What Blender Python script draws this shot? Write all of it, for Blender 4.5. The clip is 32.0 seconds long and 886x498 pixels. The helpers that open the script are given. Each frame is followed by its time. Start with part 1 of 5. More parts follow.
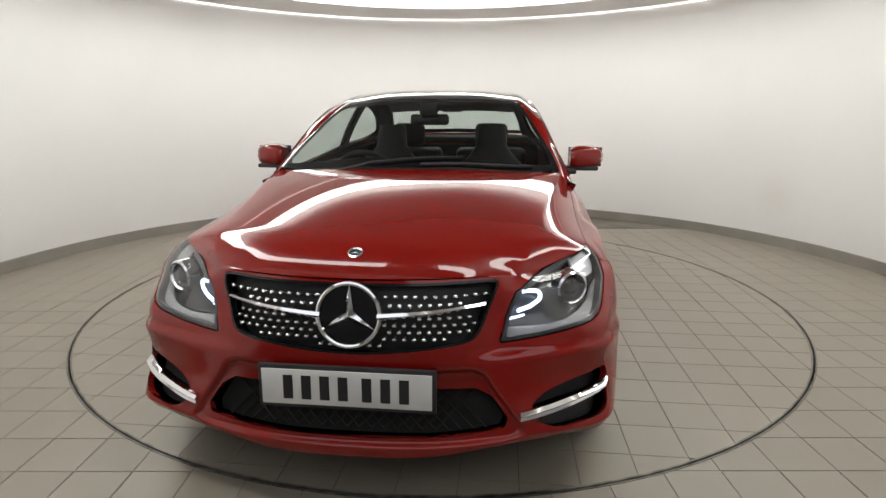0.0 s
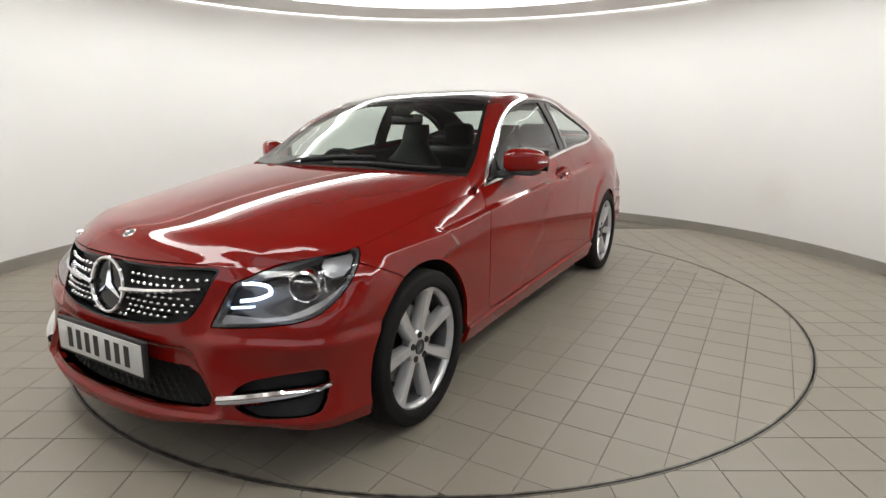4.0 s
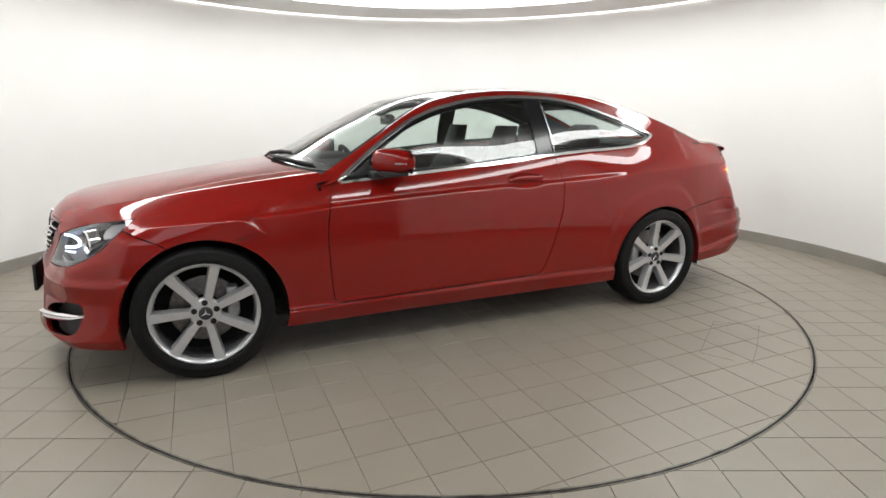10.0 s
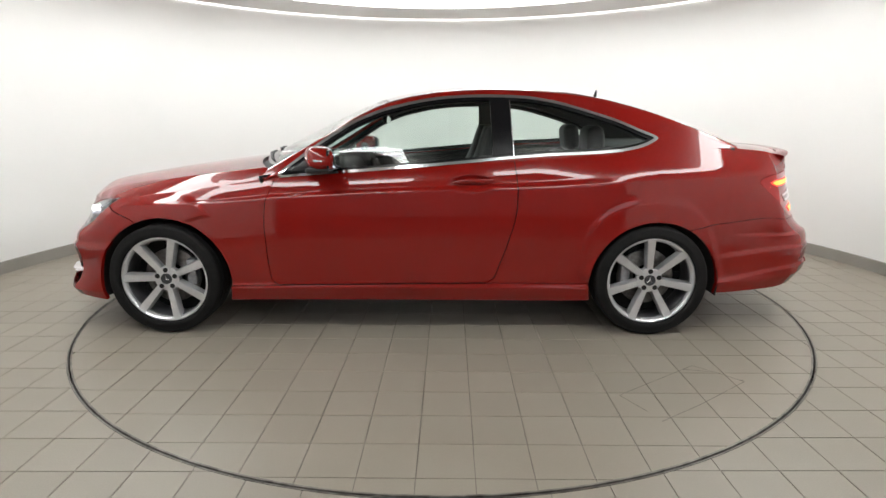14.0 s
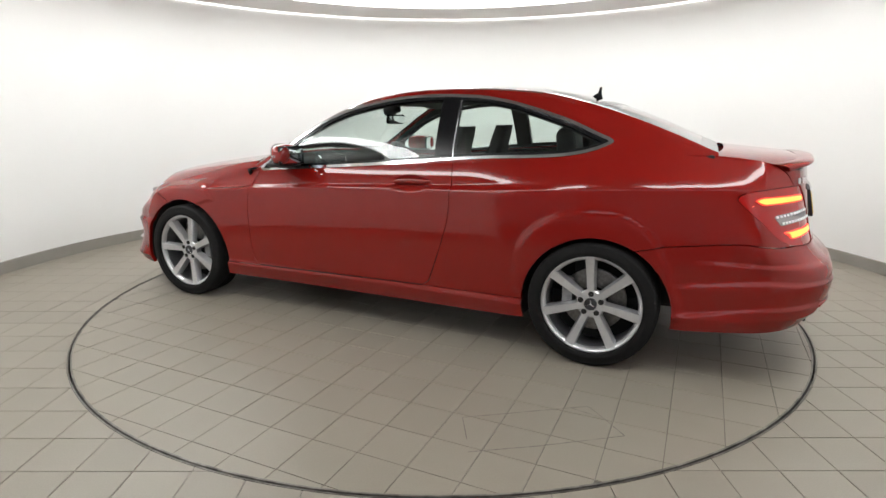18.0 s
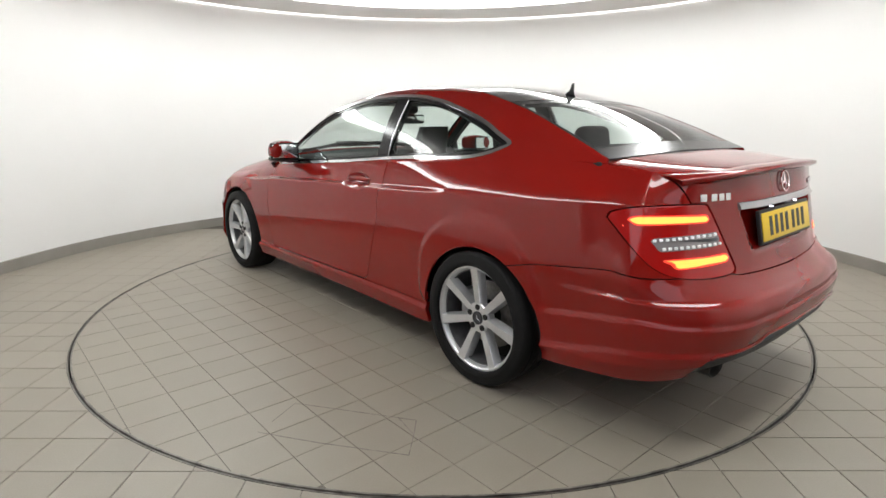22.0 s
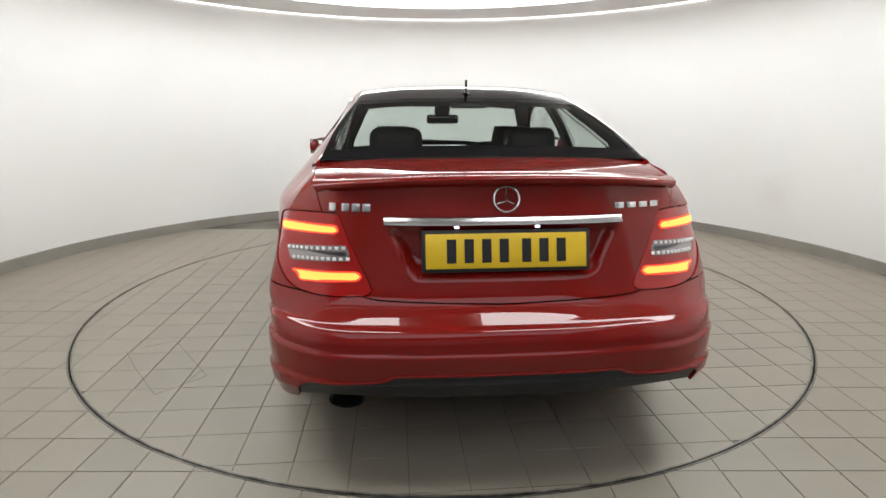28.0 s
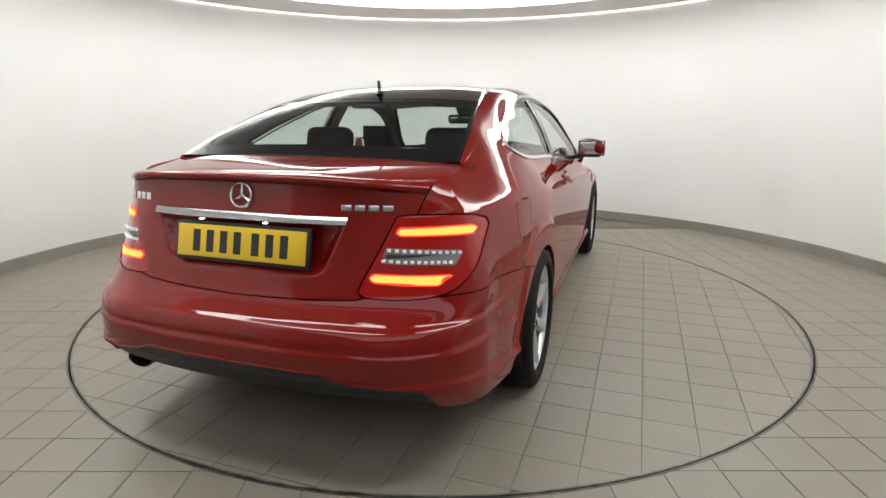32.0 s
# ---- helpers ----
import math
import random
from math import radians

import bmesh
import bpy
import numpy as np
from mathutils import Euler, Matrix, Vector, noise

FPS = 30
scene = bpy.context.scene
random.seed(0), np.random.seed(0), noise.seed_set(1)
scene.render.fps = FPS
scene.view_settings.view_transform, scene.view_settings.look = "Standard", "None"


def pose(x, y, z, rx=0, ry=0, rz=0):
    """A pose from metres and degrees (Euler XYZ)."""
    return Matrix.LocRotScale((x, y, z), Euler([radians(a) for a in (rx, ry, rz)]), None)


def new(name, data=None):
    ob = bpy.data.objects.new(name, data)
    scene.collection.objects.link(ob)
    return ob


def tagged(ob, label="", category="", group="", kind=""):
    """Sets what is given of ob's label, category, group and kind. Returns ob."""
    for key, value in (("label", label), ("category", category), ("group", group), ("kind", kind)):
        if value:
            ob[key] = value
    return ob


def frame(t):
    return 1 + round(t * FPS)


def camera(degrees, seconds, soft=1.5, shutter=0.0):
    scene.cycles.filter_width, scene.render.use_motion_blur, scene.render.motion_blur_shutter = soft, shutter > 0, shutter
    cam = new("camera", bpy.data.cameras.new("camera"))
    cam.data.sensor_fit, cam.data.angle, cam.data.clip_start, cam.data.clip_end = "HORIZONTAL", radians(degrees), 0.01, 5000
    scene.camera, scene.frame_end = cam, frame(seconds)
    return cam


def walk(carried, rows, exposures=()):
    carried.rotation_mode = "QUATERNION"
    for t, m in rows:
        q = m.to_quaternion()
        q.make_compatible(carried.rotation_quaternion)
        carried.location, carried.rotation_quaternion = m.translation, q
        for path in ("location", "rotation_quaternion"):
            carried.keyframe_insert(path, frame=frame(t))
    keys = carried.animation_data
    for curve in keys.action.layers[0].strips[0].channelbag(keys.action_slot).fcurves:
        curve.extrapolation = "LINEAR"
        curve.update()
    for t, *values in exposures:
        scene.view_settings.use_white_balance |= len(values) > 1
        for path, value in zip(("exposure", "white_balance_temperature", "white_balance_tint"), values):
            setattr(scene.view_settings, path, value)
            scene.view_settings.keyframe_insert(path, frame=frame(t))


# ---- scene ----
# ---- camera: it stands still and looks at the turntable ----
cam = camera(76.95, 32.0)
EYE = (0.0, -3.866, 1.223)
PITCH, YAW = -13.363, 0.099
CAM_POSE = pose(*EYE, 90 + PITCH, 0, -YAW)
walk(cam, [(0.0, CAM_POSE), (32.0, CAM_POSE)],
     exposures=[(0.0, -0.28, 6700, 9), (3.0, -0.2, 6680, 9), (6.0, -0.04, 6550, 9), (19.0, 0.06, 6450, 9), (23.0, 0.03, 6450, 9), (25.0, -0.04, 6450, 9), (28.0, -0.06, 6500, 9), (30.8, 0.03, 6530, 9), (32.0, -0.13, 6530, 9)])

# ---- light: a glowing ring under the ceiling, and added fill light through an opening behind the camera ----
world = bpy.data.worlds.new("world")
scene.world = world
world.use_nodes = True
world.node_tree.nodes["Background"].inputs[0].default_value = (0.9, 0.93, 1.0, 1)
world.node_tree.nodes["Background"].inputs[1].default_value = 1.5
RING_LIGHT, STRIP_LIGHT = 13.0, 2.0

# ---- turntable: angle of the car's nose over time ----
TURN_START, TURN_RATE = 263.80, -6.0409
CAR_X, CAR_Y = 0.1895, -0.0336
R_DISC, R_WALL = 2.267, 3.533


# ---- materials ----
def material(name, color=(0.8, 0.8, 0.8), rough=0.5, metal=0.0, coat=0.0, spec=0.5, emit=None, power=0.0):
    m = bpy.data.materials.new(name)
    m.use_nodes = True
    b = m.node_tree.nodes["Principled BSDF"]
    b.inputs["Base Color"].default_value = (*color, 1)
    b.inputs["Roughness"].default_value = rough
    b.inputs["Metallic"].default_value = metal
    b.inputs["Coat Weight"].default_value = coat
    b.inputs["Coat Roughness"].default_value = 0.02
    b.inputs["Specular IOR Level"].default_value = spec
    if emit:
        b.inputs["Emission Color"].default_value = (*emit, 1)
        b.inputs["Emission Strength"].default_value = power
    return m


def node(m, kind, **values):
    n = m.node_tree.nodes.new(kind)
    for key, v in values.items():
        n.inputs[key.replace("_", " ")].default_value = v
    return n


def link(m, a, out, b, inp):
    m.node_tree.links.new(a.outputs[out], b.inputs[inp])


def mottle(m, dark, light, scale, detail=6.0, fine=0.0, bump=0.0, bump_scale=200.0, rough=None, random_tint=0.0):
    """Two scales of colour variation, fine relief, an uneven gloss and a tint of its own for each piece."""
    b = m.node_tree.nodes["Principled BSDF"]
    tex = m.node_tree.nodes.new("ShaderNodeTexCoord")
    n1 = node(m, "ShaderNodeTexNoise", Scale=scale, Detail=detail)
    link(m, tex, "Object", n1, "Vector")
    ramp = m.node_tree.nodes.new("ShaderNodeValToRGB")
    ramp.color_ramp.elements[0].position, ramp.color_ramp.elements[1].position = 0.3, 0.7
    ramp.color_ramp.elements[0].color, ramp.color_ramp.elements[1].color = (*dark, 1), (*light, 1)
    link(m, n1, "Fac", ramp, "Fac")
    last, socket = ramp, "Color"
    n2 = node(m, "ShaderNodeTexNoise", Scale=bump_scale, Detail=3.0)
    link(m, tex, "Object", n2, "Vector")
    if fine:
        mix = m.node_tree.nodes.new("ShaderNodeMixRGB")
        mix.blend_type = "OVERLAY"
        mix.inputs[0].default_value = fine
        link(m, last, socket, mix, 1)
        link(m, n2, "Fac", mix, 2)
        last, socket = mix, "Color"
    if random_tint:
        info = m.node_tree.nodes.new("ShaderNodeObjectInfo")
        rng = m.node_tree.nodes.new("ShaderNodeMapRange")
        rng.inputs["To Min"].default_value, rng.inputs["To Max"].default_value = 1 - random_tint, 1 + random_tint
        link(m, info, "Random", rng, "Value")
        hsv = m.node_tree.nodes.new("ShaderNodeHueSaturation")
        link(m, last, socket, hsv, "Color")
        link(m, rng, "Result", hsv, "Value")
        last, socket = hsv, "Color"
    link(m, last, socket, b, "Base Color")
    if bump:
        bp = node(m, "ShaderNodeBump", Strength=bump, Distance=0.002)
        link(m, n2, "Fac", bp, "Height")
        link(m, bp, "Normal", b, "Normal")
    if rough:
        rr = m.node_tree.nodes.new("ShaderNodeMapRange")
        rr.inputs["To Min"].default_value, rr.inputs["To Max"].default_value = rough
        link(m, n1, "Fac", rr, "Value")
        link(m, rr, "Result", b, "Roughness")
    return m


def glass(name, tint, gloss=1.0, rough=0.0):
    """Thin window glass: lets light straight through, tinted, with a Fresnel gloss."""
    m = bpy.data.materials.new(name)
    m.use_nodes = True
    t = m.node_tree
    t.nodes.remove(t.nodes["Principled BSDF"])
    out = t.nodes["Material Output"]
    clear = t.nodes.new("ShaderNodeBsdfTransparent")
    clear.inputs[0].default_value = (*tint, 1)
    shine = t.nodes.new("ShaderNodeBsdfGlossy")
    shine.inputs["Roughness"].default_value = rough
    shine.inputs["Color"].default_value = (gloss, gloss, gloss, 1)
    facing = t.nodes.new("ShaderNodeLayerWeight")
    facing.inputs["Blend"].default_value = 0.5
    steep = t.nodes.new("ShaderNodeMath")
    steep.operation = "POWER"
    steep.inputs[1].default_value = 5.0
    t.links.new(facing.outputs["Facing"], steep.inputs[0])
    fres = t.nodes.new("ShaderNodeMath")
    fres.operation = "MULTIPLY_ADD"
    fres.inputs[1].default_value, fres.inputs[2].default_value = 0.93, 0.06
    t.links.new(steep.outputs[0], fres.inputs[0])
    mix = t.nodes.new("ShaderNodeMixShader")
    t.links.new(fres.outputs[0], mix.inputs[0])
    t.links.new(clear.outputs[0], mix.inputs[1])
    t.links.new(shine.outputs[0], mix.inputs[2])
    t.links.new(mix.outputs[0], out.inputs[0])
    return m


PAINT = material("red_paint", (0.20, 0.0064, 0.0043), 0.45, 0.0, 1.0, 0.0)
mottle(PAINT, (0.196, 0.0062, 0.0042), (0.206, 0.0066, 0.0044), 3.0, fine=0.05, bump_scale=900.0)
BLACK_TRIM = mottle(material("black_plastic", (0.012, 0.012, 0.013), 0.5), (0.010, 0.010, 0.011), (0.018, 0.018, 0.019), 25.0, bump=0.15, bump_scale=700.0, rough=(0.4, 0.6))
GLOSS_BLACK = material("gloss_black", (0.006, 0.006, 0.007), 0.14, 0.0, 0.15, 0.35)
DARK = mottle(material("dark_liner", (0.008, 0.008, 0.008), 0.85), (0.006, 0.006, 0.006), (0.014, 0.013, 0.012), 18.0, bump=0.3, bump_scale=120.0)
CHROME = material("chrome", (0.82, 0.82, 0.84), 0.07, 1.0)
SATIN = material("satin_aluminium", (0.72, 0.72, 0.73), 0.22, 1.0)
ALLOY = mottle(material("silver_alloy", (0.60, 0.60, 0.61), 0.26, 0.65, 0.5), (0.57, 0.57, 0.58), (0.63, 0.63, 0.64), 30.0, fine=0.06, bump_scale=1500.0, rough=(0.26, 0.36))
RUBBER = mottle(material("tyre_rubber", (0.008, 0.008, 0.008), 0.75, spec=0.18), (0.006, 0.006, 0.006), (0.011, 0.010, 0.010), 40.0, bump=0.25, bump_scale=300.0, rough=(0.6, 0.8))
BARREL = mottle(material("wheel_barrel_grey", (0.16, 0.16, 0.165), 0.4, 0.6), (0.13, 0.13, 0.135), (0.20, 0.20, 0.205), 20.0)
CAST = mottle(material("cast_iron", (0.22, 0.21, 0.20), 0.4, 0.9), (0.16, 0.15, 0.14), (0.28, 0.27, 0.26), 60.0, rough=(0.3, 0.5))
CALIPER = mottle(material("grey_caliper", (0.35, 0.35, 0.36), 0.45, 0.4), (0.28, 0.28, 0.29), (0.40, 0.40, 0.41), 40.0, bump=0.2, bump_scale=400.0)
GLASS_SCREEN = glass("windscreen_glass", (0.84, 0.90, 0.875))
GLASS_SIDE = glass("side_glass", (0.84, 0.915, 0.885))
GLASS_REAR = glass("rear_glass", (0.80, 0.875, 0.85))
LENS = glass("clear_lens", (0.93, 0.94, 0.95))
ROOF_GLASS = material("black_roof_glass", (0.004, 0.004, 0.005), 0.03, 0.0, 1.0)
LEATHER = mottle(material("black_leather", (0.010, 0.010, 0.011), 0.6, spec=0.15), (0.010, 0.010, 0.011), (0.014, 0.014, 0.015), 15.0, bump=0.06, bump_scale=350.0, rough=(0.42, 0.6))
CABIN = mottle(material("cabin_plastic", (0.016, 0.016, 0.017), 0.75, spec=0.15), (0.016, 0.016, 0.017), (0.026, 0.026, 0.027), 12.0, bump=0.2, bump_scale=500.0)
GREY_CLOTH = mottle(material("grey_headlining", (0.10, 0.10, 0.10), 0.9), (0.09, 0.09, 0.09), (0.11, 0.11, 0.11), 60.0, bump=0.3, bump_scale=600.0)
STEEL_GREY = material("grey_lamp_bowl", (0.48, 0.48, 0.50), 0.22, 0.6)
BRUSHED = material("brushed_steel", (0.42, 0.42, 0.43), 0.2, 1.0)
LAMP_BOWL = material("charcoal_lamp_bowl", (0.14, 0.14, 0.145), 0.18, 0.7)
LAMP_DARK = material("dark_lamp_bowl", (0.05, 0.05, 0.055), 0.3, 0.5)
DRL = material("daylight_strip", (0.8, 0.85, 1.0), 0.4, emit=(0.58, 0.72, 1.0), power=5.0)
TAIL_GLOW = material("tail_glow", (0.6, 0.05, 0.02), 0.4, emit=(1.0, 0.04, 0.02), power=1.1)
TAIL_CORE = material("tail_core", (0.8, 0.1, 0.02), 0.4, emit=(1.0, 0.30, 0.05), power=2.6)
MARKER_GLOW = material("marker_glow", (0.8, 0.1, 0.05), 0.4, emit=(1.0, 0.10, 0.05), power=5.0)
PLATE_LAMP = material("plate_lamp", (0.9, 0.9, 1.0), 0.3, emit=(0.85, 0.88, 1.0), power=5.0)
RED_LENS = material("red_lens", (0.22, 0.003, 0.003), 0.12, 0.0, 0.8, 0.2, emit=(1.0, 0.02, 0.012), power=0.09)
CLEAR_BAND = material("clear_reflector", (0.30, 0.27, 0.27), 0.2, 0.3, 0.8)
BRIGHT_STUD = material("bright_stud", (0.85, 0.84, 0.84), 0.3, 0.0, 0.8)
PLATE_WHITE = mottle(material("white_plate", (0.62, 0.62, 0.60), 0.35), (0.58, 0.58, 0.56), (0.66, 0.66, 0.64), 8.0)
PLATE_YELLOW = mottle(material("yellow_plate", (0.72, 0.48, 0.02), 0.35), (0.68, 0.45, 0.018), (0.76, 0.51, 0.022), 8.0)
INK = material("black_ink", (0.012, 0.012, 0.014), 0.45)
WHITE_WALL = mottle(material("white_wall", (0.80, 0.79, 0.775), 0.75), (0.785, 0.777, 0.762), (0.815, 0.808, 0.795), 0.8, fine=0.03, bump=0.06, bump_scale=90.0)


def smudge(m, place, size, tone):
    """A faint dirty patch on a wall round a place."""
    b = m.node_tree.nodes["Principled BSDF"]
    old = b.inputs["Base Color"].links[0].from_socket
    tex = m.node_tree.nodes.new("ShaderNodeTexCoord")
    far = m.node_tree.nodes.new("ShaderNodeVectorMath")
    far.operation = "DISTANCE"
    far.inputs[1].default_value = place
    link(m, tex, "Object", far, 0)
    soft = m.node_tree.nodes.new("ShaderNodeMapRange")
    for key, v in (("From Min", size), ("From Max", 0.0), ("To Min", 0.0), ("To Max", 0.24)):
        soft.inputs[key].default_value = v
    soft.interpolation_type = "SMOOTHSTEP"
    link(m, far, "Value", soft, "Value")
    cloud = node(m, "ShaderNodeTexNoise", Scale=9.0, Detail=4.0)
    link(m, tex, "Object", cloud, "Vector")
    much = m.node_tree.nodes.new("ShaderNodeMath")
    much.operation = "MULTIPLY"
    link(m, soft, "Result", much, 0)
    link(m, cloud, "Fac", much, 1)
    mix = m.node_tree.nodes.new("ShaderNodeMixRGB")
    link(m, much, "Value", mix, 0)
    m.node_tree.links.new(old, mix.inputs[1])
    mix.inputs[2].default_value = (*tone, 1)
    link(m, mix, "Color", b, "Base Color")
    return m


smudge(WHITE_WALL, (3.212, 1.471, 0.491), 0.30, (0.50, 0.42, 0.33))
CEILING_PAINT = mottle(material("ceiling_paint", (0.80, 0.79, 0.77), 0.85), (0.78, 0.77, 0.75), (0.82, 0.81, 0.79), 1.2, bump=0.05, bump_scale=80.0)
# ceiling inside the ring, out of view: the grey stands in for its dimness
CEILING_DIMMED = mottle(material("dimmed_ceiling", (0.22, 0.217, 0.212), 0.85), (0.21, 0.207, 0.202), (0.23, 0.227, 0.222), 1.2, bump=0.05, bump_scale=80.0)
WORKSHOP = mottle(material("grey_workshop", (0.58, 0.575, 0.555), 0.8), (0.55, 0.545, 0.525), (0.61, 0.605, 0.585), 0.9)
SKIRTING = mottle(material("grey_skirting", (0.27, 0.25, 0.225), 0.5), (0.24, 0.225, 0.20), (0.30, 0.28, 0.25), 2.5, fine=0.08, bump_scale=150.0, rough=(0.4, 0.6))
TILE = mottle(material("beige_tile", (0.24, 0.212, 0.172), 0.42), (0.23, 0.202, 0.162), (0.25, 0.222, 0.182), 2.2, fine=0.10, bump=0.10, bump_scale=160.0, rough=(0.34, 0.52), random_tint=0.035)
GROUT = mottle(material("dark_grout", (0.16, 0.145, 0.125), 0.9), (0.075, 0.067, 0.055), (0.20, 0.18, 0.15), 2.2, bump=0.3, bump_scale=300.0)
GAP = material("dark_gap", (0.012, 0.011, 0.010), 0.8)
EDGE_STEEL = mottle(material("worn_steel", (0.18, 0.165, 0.15), 0.5, 0.7), (0.09, 0.082, 0.072), (0.28, 0.26, 0.23), 14.0, rough=(0.3, 0.6))
SCUFF = mottle(material("dark_scuff", (0.15, 0.13, 0.11), 0.7), (0.10, 0.09, 0.075), (0.26, 0.23, 0.20), 30.0)
RING_GLOW = material("ring_light", (0.9, 0.9, 0.9), 0.5, emit=(0.98, 0.995, 0.985), power=RING_LIGHT)
STRIP_GLOW = material("strip_light", (0.9, 0.9, 0.9), 0.5, emit=(1.0, 0.985, 0.97), power=STRIP_LIGHT)


# ---- mesh tools ----
class Shell:
    """A surface in numbers: rows of x, y, z, normal, u, v, and its faces."""

    def __init__(self, rows, faces):
        self.rows, self.faces = np.asarray(rows, float), faces


def glide(points, per, closed_start=False, closed_end=False):
    """A smooth curve through points (N, k), 'per' steps from one to the next. A closed end mirrors at y = 0."""
    p = np.asarray(points, float)
    gaps = np.linalg.norm(np.diff(p[:, :3], axis=0), axis=1)
    t = np.concatenate([[0], np.cumsum(np.maximum(gaps, 1e-4))])
    return glide_at(p, t, per, closed_start, closed_end)


def glide_at(p, t, per, closed_start=False, closed_end=False, sharp=()):
    n = len(p)
    slope = np.diff(p, axis=0) / np.diff(t)[:, None]
    into, out = np.empty_like(p), np.empty_like(p)
    into[0] = out[0] = slope[0]
    into[-1] = out[-1] = slope[-1]
    for i in range(1, n - 1):
        a, b = t[i] - t[i - 1], t[i + 1] - t[i]
        into[i] = out[i] = (slope[i - 1] * b + slope[i] * a) / (a + b)
    for i in sharp:
        if 0 < i < n - 1:
            into[i], out[i] = slope[i - 1], slope[i]
    if closed_start:
        out[0] = slope[0] * np.array([0.0, 1.0, 0.0])
    if closed_end:
        into[-1] = slope[-1] * np.array([0.0, 1.0, 0.0])
    res = []
    for i in range(n - 1):
        d = t[i + 1] - t[i]
        for k in range(per):
            s = k / per
            h1, h2 = 2 * s**3 - 3 * s**2 + 1, s**3 - 2 * s**2 + s
            h3, h4 = -2 * s**3 + 3 * s**2, s**3 - s**2
            res.append(h1 * p[i] + h2 * d * out[i] + h3 * p[i + 1] + h4 * d * into[i + 1])
    res.append(p[-1])
    return np.array(res)


def loft(lines, nu, nv, start=False, end=False, sharp=(), flip=False):
    """A smooth surface over feature lines that have the same number of stations."""
    L = np.array(lines, float)
    gu = np.linalg.norm(np.diff(L, axis=1), axis=2).mean(axis=0)
    tu = np.concatenate([[0], np.cumsum(np.maximum(gu, 1e-3))])
    rows = np.array([glide_at(l, tu, nu, start, end) for l in L])
    gv = np.linalg.norm(np.diff(L, axis=0), axis=2).mean(axis=1)
    tv = np.concatenate([[0], np.cumsum(np.maximum(gv, 1e-3))])
    grid = np.array([glide_at(rows[:, i], tv, nv, sharp=sharp) for i in range(rows.shape[1])])
    return grid_shell(grid, nu, nv, flip)


def grid_shell(grid, nu=1, nv=1, flip=False):
    NU, NV = grid.shape[:2]
    du, dv = np.gradient(grid, axis=0), np.gradient(grid, axis=1)
    nor = np.cross(du, dv)
    if flip:
        nor = -nor
    nor /= np.maximum(np.linalg.norm(nor, axis=2), 1e-9)[..., None]
    uu, vv = np.meshgrid(np.arange(NU) / nu, np.arange(NV) / nv, indexing="ij")
    rows = np.concatenate([grid, nor, uu[..., None], vv[..., None]], axis=2).reshape(-1, 8)
    ids = np.arange(NU * NV).reshape(NU, NV)
    q = np.stack([ids[:-1, :-1], ids[1:, :-1], ids[1:, 1:], ids[:-1, 1:]], axis=2).reshape(-1, 4)
    if flip:
        q = q[:, ::-1]
    return Shell(rows, [tuple(f) for f in q.tolist()])


def cut(shell, rule, keep=-1):
    """The part of a shell where rule(rows) is below zero (keep=-1) or above (keep=1), cut cleanly along its edge."""
    g = rule(shell.rows) * -keep
    inside = (g <= 0).tolist()
    rows, faces, made = [], [], {}
    base = len(shell.rows)

    def crossing(a, b):
        key = (a, b) if a < b else (b, a)
        if key not in made:
            i, j = key
            s = g[i] / (g[i] - g[j])
            r = shell.rows[i] * (1 - s) + shell.rows[j] * s
            r[3:6] /= max(np.linalg.norm(r[3:6]), 1e-9)
            made[key] = base + len(rows)
            rows.append(r)
        return made[key]

    for f in shell.faces:
        state = [inside[i] for i in f]
        if all(state):
            faces.append(f)
        elif any(state):
            poly = []
            for k, i in enumerate(f):
                j = f[(k + 1) % len(f)]
                if inside[i]:
                    poly.append(i)
                if inside[i] != inside[j]:
                    c = crossing(i, j)
                    if not poly or poly[-1] != c:
                        poly.append(c)
            if len(poly) > 2:
                faces.append(tuple(poly))
    every = np.concatenate([shell.rows, np.array(rows).reshape(-1, 8)])
    used = sorted({i for f in faces for i in f})
    place = {i: k for k, i in enumerate(used)}
    return Shell(every[used], [tuple(place[i] for i in f) for f in faces])


def outline(poly, soft=2, reach=0.03):
    """Rounds the corners of a polygon by cutting them off, no further than reach along an edge."""
    p = [np.array(q, float) for q in poly]
    for step in range(soft):
        out = []
        for a, b in zip(p, p[1:] + p[:1]):
            s = min(0.25, reach / 2**step / max(np.hypot(*(b - a)), 1e-9))
            out += [a * (1 - s) + b * s, a * s + b * (1 - s)]
        p = out
    return np.array(p)


def signed(px, py, poly):
    """Distance to a polygon's edge, negative inside."""
    best, odd = np.full(len(px), 1e9), np.zeros(len(px), bool)
    for (ax, ay), (bx, by) in zip(poly, np.roll(poly, -1, axis=0)):
        ex, ey = bx - ax, by - ay
        s = np.clip(((px - ax) * ex + (py - ay) * ey) / max(ex * ex + ey * ey, 1e-12), 0, 1)
        best = np.minimum(best, np.hypot(px - ax - s * ex, py - ay - s * ey))
        if ay != by:
            hit = ((ay > py) != (by > py)) & (px < (bx - ax) * (py - ay) / (by - ay) + ax)
            odd ^= hit
    return np.where(odd, -best, best)


def of_x(r):
    return r[:, 0]


def of_y(r):
    return r[:, 1]


def of_z(r):
    return r[:, 2]


def front_turn(r):
    return (r[:, 1] - r[:, 0]) * 0.7071


def rear_turn(r):
    return (r[:, 1] + r[:, 0]) * 0.7071


def swap(shell):
    """The other side of the car."""
    rows = shell.rows.copy()
    rows[:, 1] *= -1
    rows[:, 4] *= -1
    return Shell(rows, [f[::-1] for f in shell.faces])


